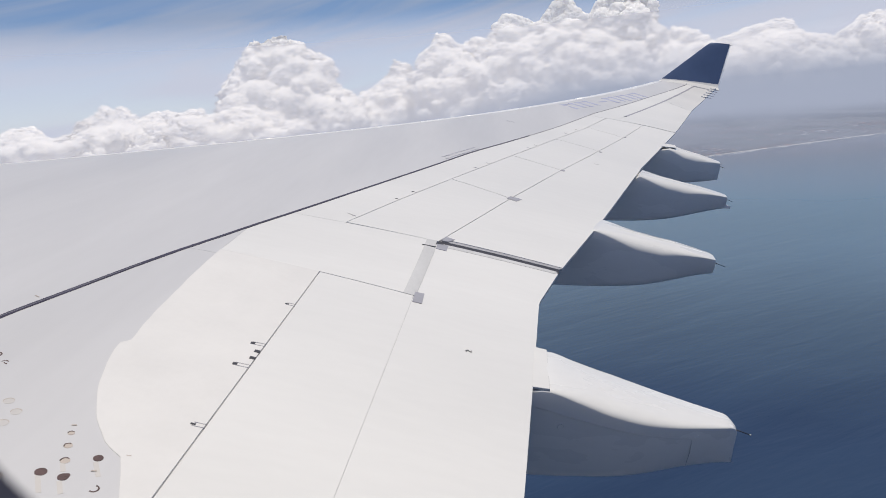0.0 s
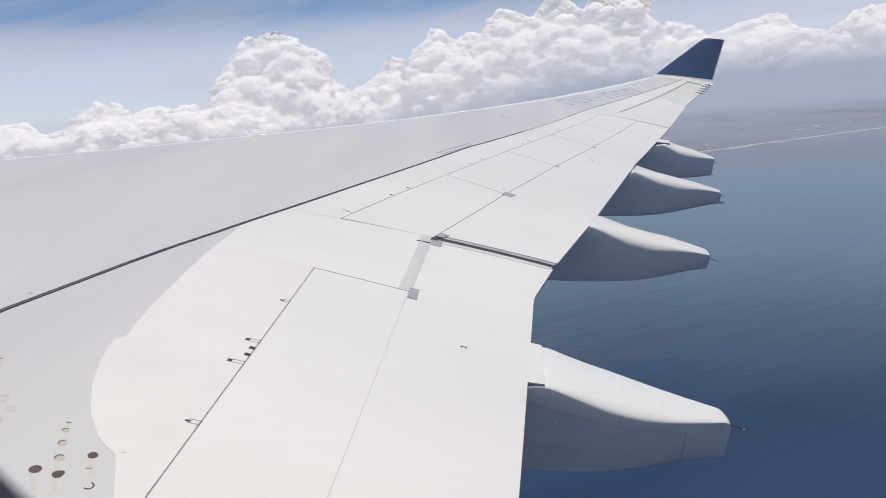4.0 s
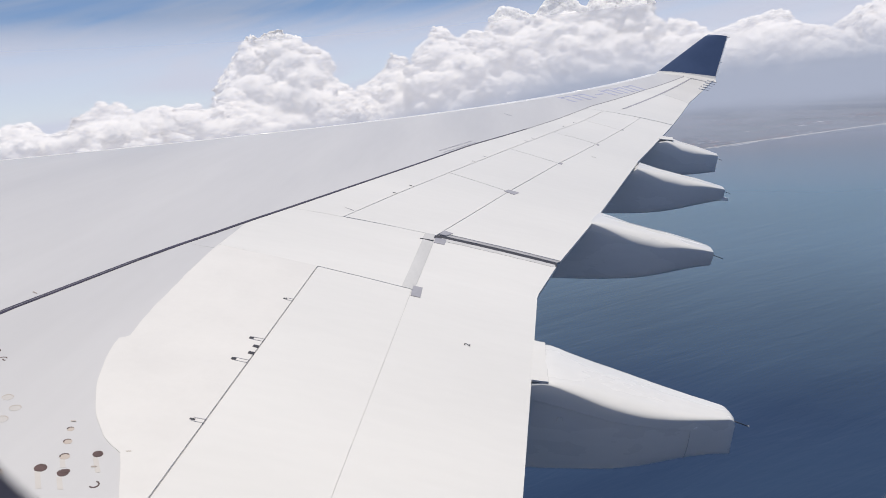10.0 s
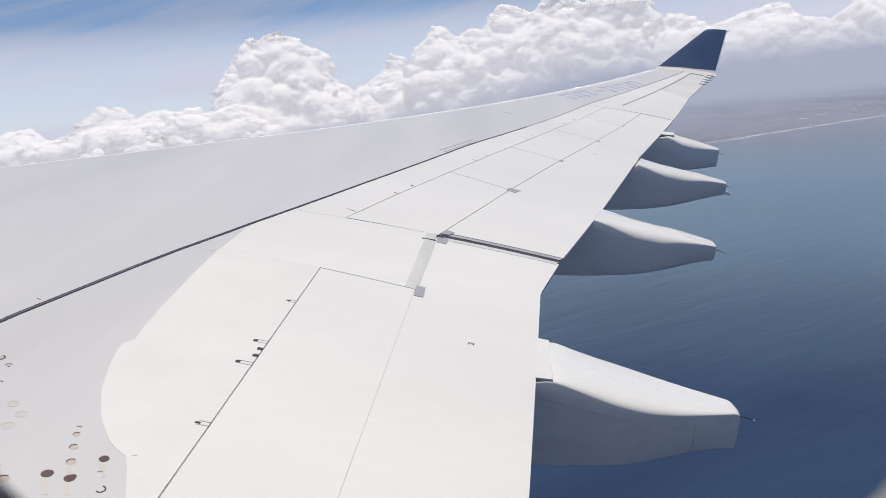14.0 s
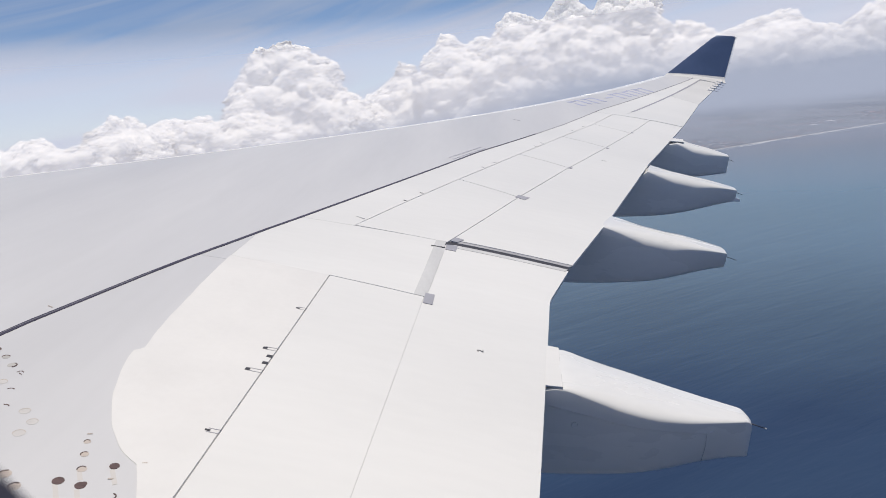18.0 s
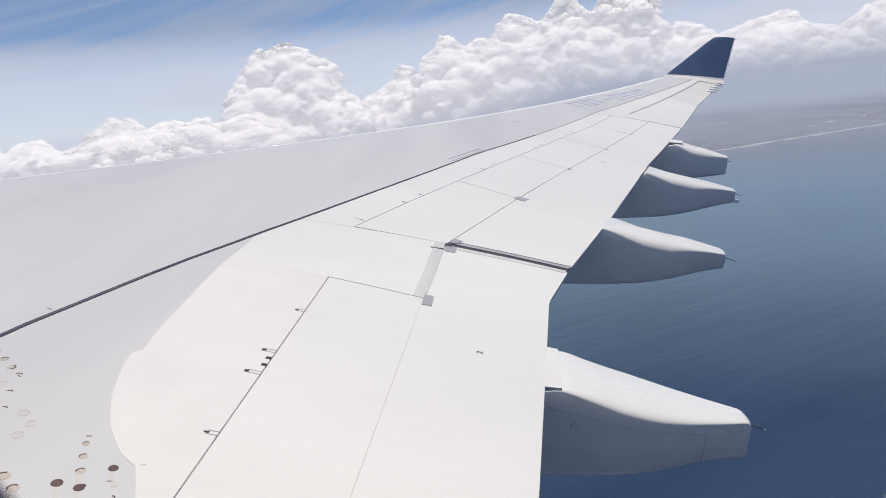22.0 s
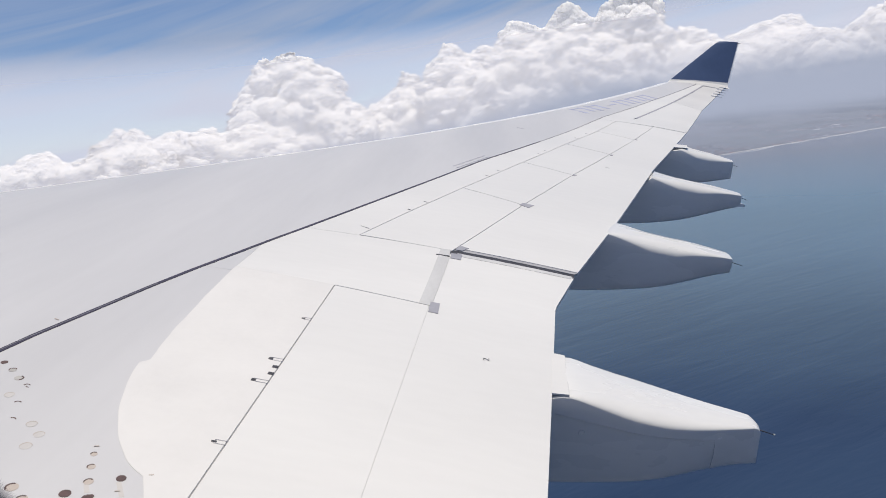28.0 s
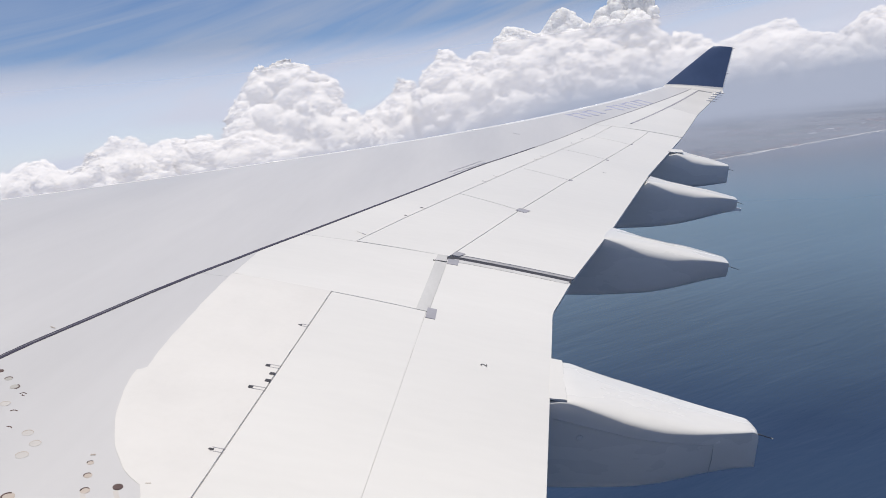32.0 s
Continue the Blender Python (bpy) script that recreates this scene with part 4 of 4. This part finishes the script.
cumulus([-36.1, -34.1, -32.9, -32.0, -31.4, -30.8, -29.8, -29.2, -28.4, -27.7, -27.5, -27.0, -26.8, -26.4, -25.9, -25.6, -25.2, -24.2, -23.2, -22.3, -21.5, -20.4, -19.4, -18.3, -17.7, -16.9, -16.0, -15.0],
        [1.0, 1.5, 2.0, 2.2, 1.7, 1.4, 1.6, 2.5, 2.7, 2.9, 3.4, 3.3, 2.8, 3.3, 3.1, 2.4, 2.2, 2.6, 2.7, 2.3, 2.6, 2.2, 2.4, 2.7, 2.4, 1.5, 0.9, 0.3], 4000, 3, 200, "low row of bright white cumulus")
cumulus([-19.7, -19.1, -18.4, -17.9, -17.3, -16.8, -16.0, -15.4, -14.9, -14.3, -13.8, -13.3, -13.0, -12.3, -11.7, -11.4, -11.2, -10.8, -10.2, -9.4, -8.9],
        [3.6, 4.4, 4.9, 5.6, 6.5, 7.3, 7.3, 7.6, 7.8, 7.5, 7.1, 7.1, 6.4, 5.9, 5.9, 5.4, 4.2, 3.8, 3.3, 2.7, 1.9], 4200, 7, 170, "tall towering white cumulus")
cumulus([-9.9, -9.4, -8.5, -7.2, -6.6, -6.2, -5.3, -5.1, -4.6], [1.6, 2.7, 3.2, 3.9, 5.1, 5.3, 5.0, 4.1, 3.2], 4380, 11, 70, "small white cumulus heap")
cumulus([-5.1, -4.4, -3.5, -3.1, -2.4, -1.9, -1.5, -0.6, 0.1, 0.6, 1.1, 1.5, 2.3, 3.2, 4.2, 4.8, 5.9, 6.5, 7.3, 8.2, 9.1, 9.7, 10.3, 11.2, 11.9, 12.5, 12.9, 13.3, 13.8, 14.5, 15.2, 15.9, 16.6, 18.0],
        [4.0, 5.5, 6.0, 6.9, 6.9, 6.3, 5.8, 6.2, 6.4, 5.9, 6.4, 7.2, 7.8, 7.6, 7.1, 7.3, 8.2, 8.5, 7.8, 6.9, 7.9, 8.2, 9.1, 9.7, 9.7, 8.8, 6.6, 4.9, 5.6, 5.8, 5.6, 5.0, 4.4, 3.0], 4150, 19, 380,
        "broad bank of towering white cumulus", foot=-0.3)
cumulus([16.4, 17.2, 17.8, 18.4, 18.7, 19.9, 20.9, 21.6, 22.2, 22.6, 23.6, 24.4, 25.9, 26.8, 28.5, 30.5],
        [3.6, 4.5, 4.6, 4.7, 5.0, 5.2, 5.5, 5.2, 4.4, 4.0, 4.1, 3.8, 4.6, 4.9, 5.0, 3.5], 4420, 23, 170, "greyish hazy cumulus over the coast", foot=-0.3)


def painted_haze(stops, near, slope, low, color, high, label):
    """Haze painted on a thin sheet over the sea that rises with distance; stops: (elevation in degrees, cover)."""
    c0 = near * (slope - math.tan(radians(stops[0][0])))

    def reach(deg):
        return c0 / (slope - math.tan(radians(deg)))

    def height(deg):
        return reach(deg) * math.tan(radians(deg))

    m = bpy.data.materials.new("haze")
    m.use_nodes = True
    n, l = m.node_tree.nodes, m.node_tree.links
    n.clear()
    d, tr, cover, o = (n.new("ShaderNodeBsdfDiffuse"), n.new("ShaderNodeBsdfTransparent"), n.new("ShaderNodeMixShader"),
                       n.new("ShaderNodeOutputMaterial"))
    # distance haze put into the sheet's colour: bluer low down, paler higher up
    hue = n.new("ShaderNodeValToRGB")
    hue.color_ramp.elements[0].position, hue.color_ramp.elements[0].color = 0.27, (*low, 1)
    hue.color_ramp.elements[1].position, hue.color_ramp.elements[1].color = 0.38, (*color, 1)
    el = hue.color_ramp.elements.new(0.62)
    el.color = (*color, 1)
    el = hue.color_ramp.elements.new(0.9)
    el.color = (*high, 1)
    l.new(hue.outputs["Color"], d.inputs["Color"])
    tc, sp, mr = n.new("ShaderNodeTexCoord"), n.new("ShaderNodeSeparateXYZ"), n.new("ShaderNodeMapRange")
    z0, z1 = height(stops[0][0]), height(stops[-1][0])
    mr.inputs["From Min"].default_value, mr.inputs["From Max"].default_value = z0, z1
    ns, wob = n.new("ShaderNodeTexNoise"), n.new("ShaderNodeMath")
    ns.inputs["Scale"].default_value, ns.inputs["Detail"].default_value = 0.004, 4
    wob.operation = "MULTIPLY_ADD"
    wob.inputs[1].default_value = 24.0
    l.new(tc.outputs["Object"], ns.inputs["Vector"])
    l.new(tc.outputs["Object"], sp.inputs[0])
    l.new(ns.outputs["Fac"], wob.inputs[0])
    tilt, grow = n.new("ShaderNodeMath"), n.new("ShaderNodeMapRange")
    grow.inputs["From Min"].default_value, grow.inputs["From Max"].default_value = -45.0, 35.0
    grow.inputs["To Min"].default_value, grow.inputs["To Max"].default_value = 0.0, -0.3
    l.new(sp.outputs["Z"], grow.inputs["Value"])
    l.new(grow.outputs["Result"], tilt.inputs[1])
    tilt.operation = "MULTIPLY"
    most, add = n.new("ShaderNodeMath"), n.new("ShaderNodeMath")
    most.operation, add.operation = "MAXIMUM", "ADD"
    most.inputs[1].default_value = -12.0
    side = n.new("ShaderNodeMath")
    side.operation = "SUBTRACT"
    side.inputs[1].default_value = 110.0
    l.new(sp.outputs["X"], side.inputs[0])
    l.new(side.outputs[0], tilt.inputs[0])
    l.new(tilt.outputs[0], most.inputs[0])
    l.new(most.outputs[0], add.inputs[0])
    l.new(sp.outputs["Z"], add.inputs[1])
    l.new(add.outputs[0], wob.inputs[2])
    l.new(wob.outputs[0], mr.inputs["Value"])
    # and into its cover, set by elevation
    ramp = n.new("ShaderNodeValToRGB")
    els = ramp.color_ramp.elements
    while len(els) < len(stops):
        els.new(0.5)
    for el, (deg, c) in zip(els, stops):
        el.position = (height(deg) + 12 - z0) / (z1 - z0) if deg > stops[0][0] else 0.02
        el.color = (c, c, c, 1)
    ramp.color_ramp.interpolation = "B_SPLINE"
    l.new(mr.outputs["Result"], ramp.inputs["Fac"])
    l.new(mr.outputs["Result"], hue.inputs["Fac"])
    thin, fade = n.new("ShaderNodeMapRange"), n.new("ShaderNodeMath")
    thin.interpolation_type = "SMOOTHSTEP"
    thin.inputs["From Min"].default_value, thin.inputs["From Max"].default_value = height(4.6), height(9.0)
    thin.inputs["To Min"].default_value, thin.inputs["To Max"].default_value = 1.0, 0.0
    fade.operation = "MULTIPLY"
    l.new(sp.outputs["Z"], thin.inputs["Value"])
    l.new(ramp.outputs["Color"], fade.inputs[0])
    l.new(thin.outputs["Result"], fade.inputs[1])
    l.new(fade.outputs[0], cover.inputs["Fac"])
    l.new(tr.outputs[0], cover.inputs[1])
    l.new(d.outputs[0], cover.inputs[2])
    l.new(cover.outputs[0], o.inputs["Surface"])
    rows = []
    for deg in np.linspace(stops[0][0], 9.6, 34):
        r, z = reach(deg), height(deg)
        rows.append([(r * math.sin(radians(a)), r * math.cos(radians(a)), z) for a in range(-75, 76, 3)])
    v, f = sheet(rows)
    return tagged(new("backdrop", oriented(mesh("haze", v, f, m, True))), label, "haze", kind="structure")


painted_haze([(-24.0, 0.0), (-23.0, 0.0), (-22.0, 0.01), (-19.0, 0.09), (-14.0, 0.25), (-10.0, 0.41), (-7.0, 0.51), (-5.0, 0.50), (-3.7, 0.50), (-3.0, 0.585), (-2.3, 0.735), (-1.7, 0.92), (-1.2, 0.995), (-0.5, 1.0), (0.0, 1.0), (1.0, 0.97), (2.2, 0.75), (3.4, 0.52), (5.0, 0.38)],
           360, 0.223, (0.218, 0.340, 0.470), (0.297, 0.336, 0.422), (0.725, 0.722, 0.775), "thin sheet with lavender haze painted on it over the sea")
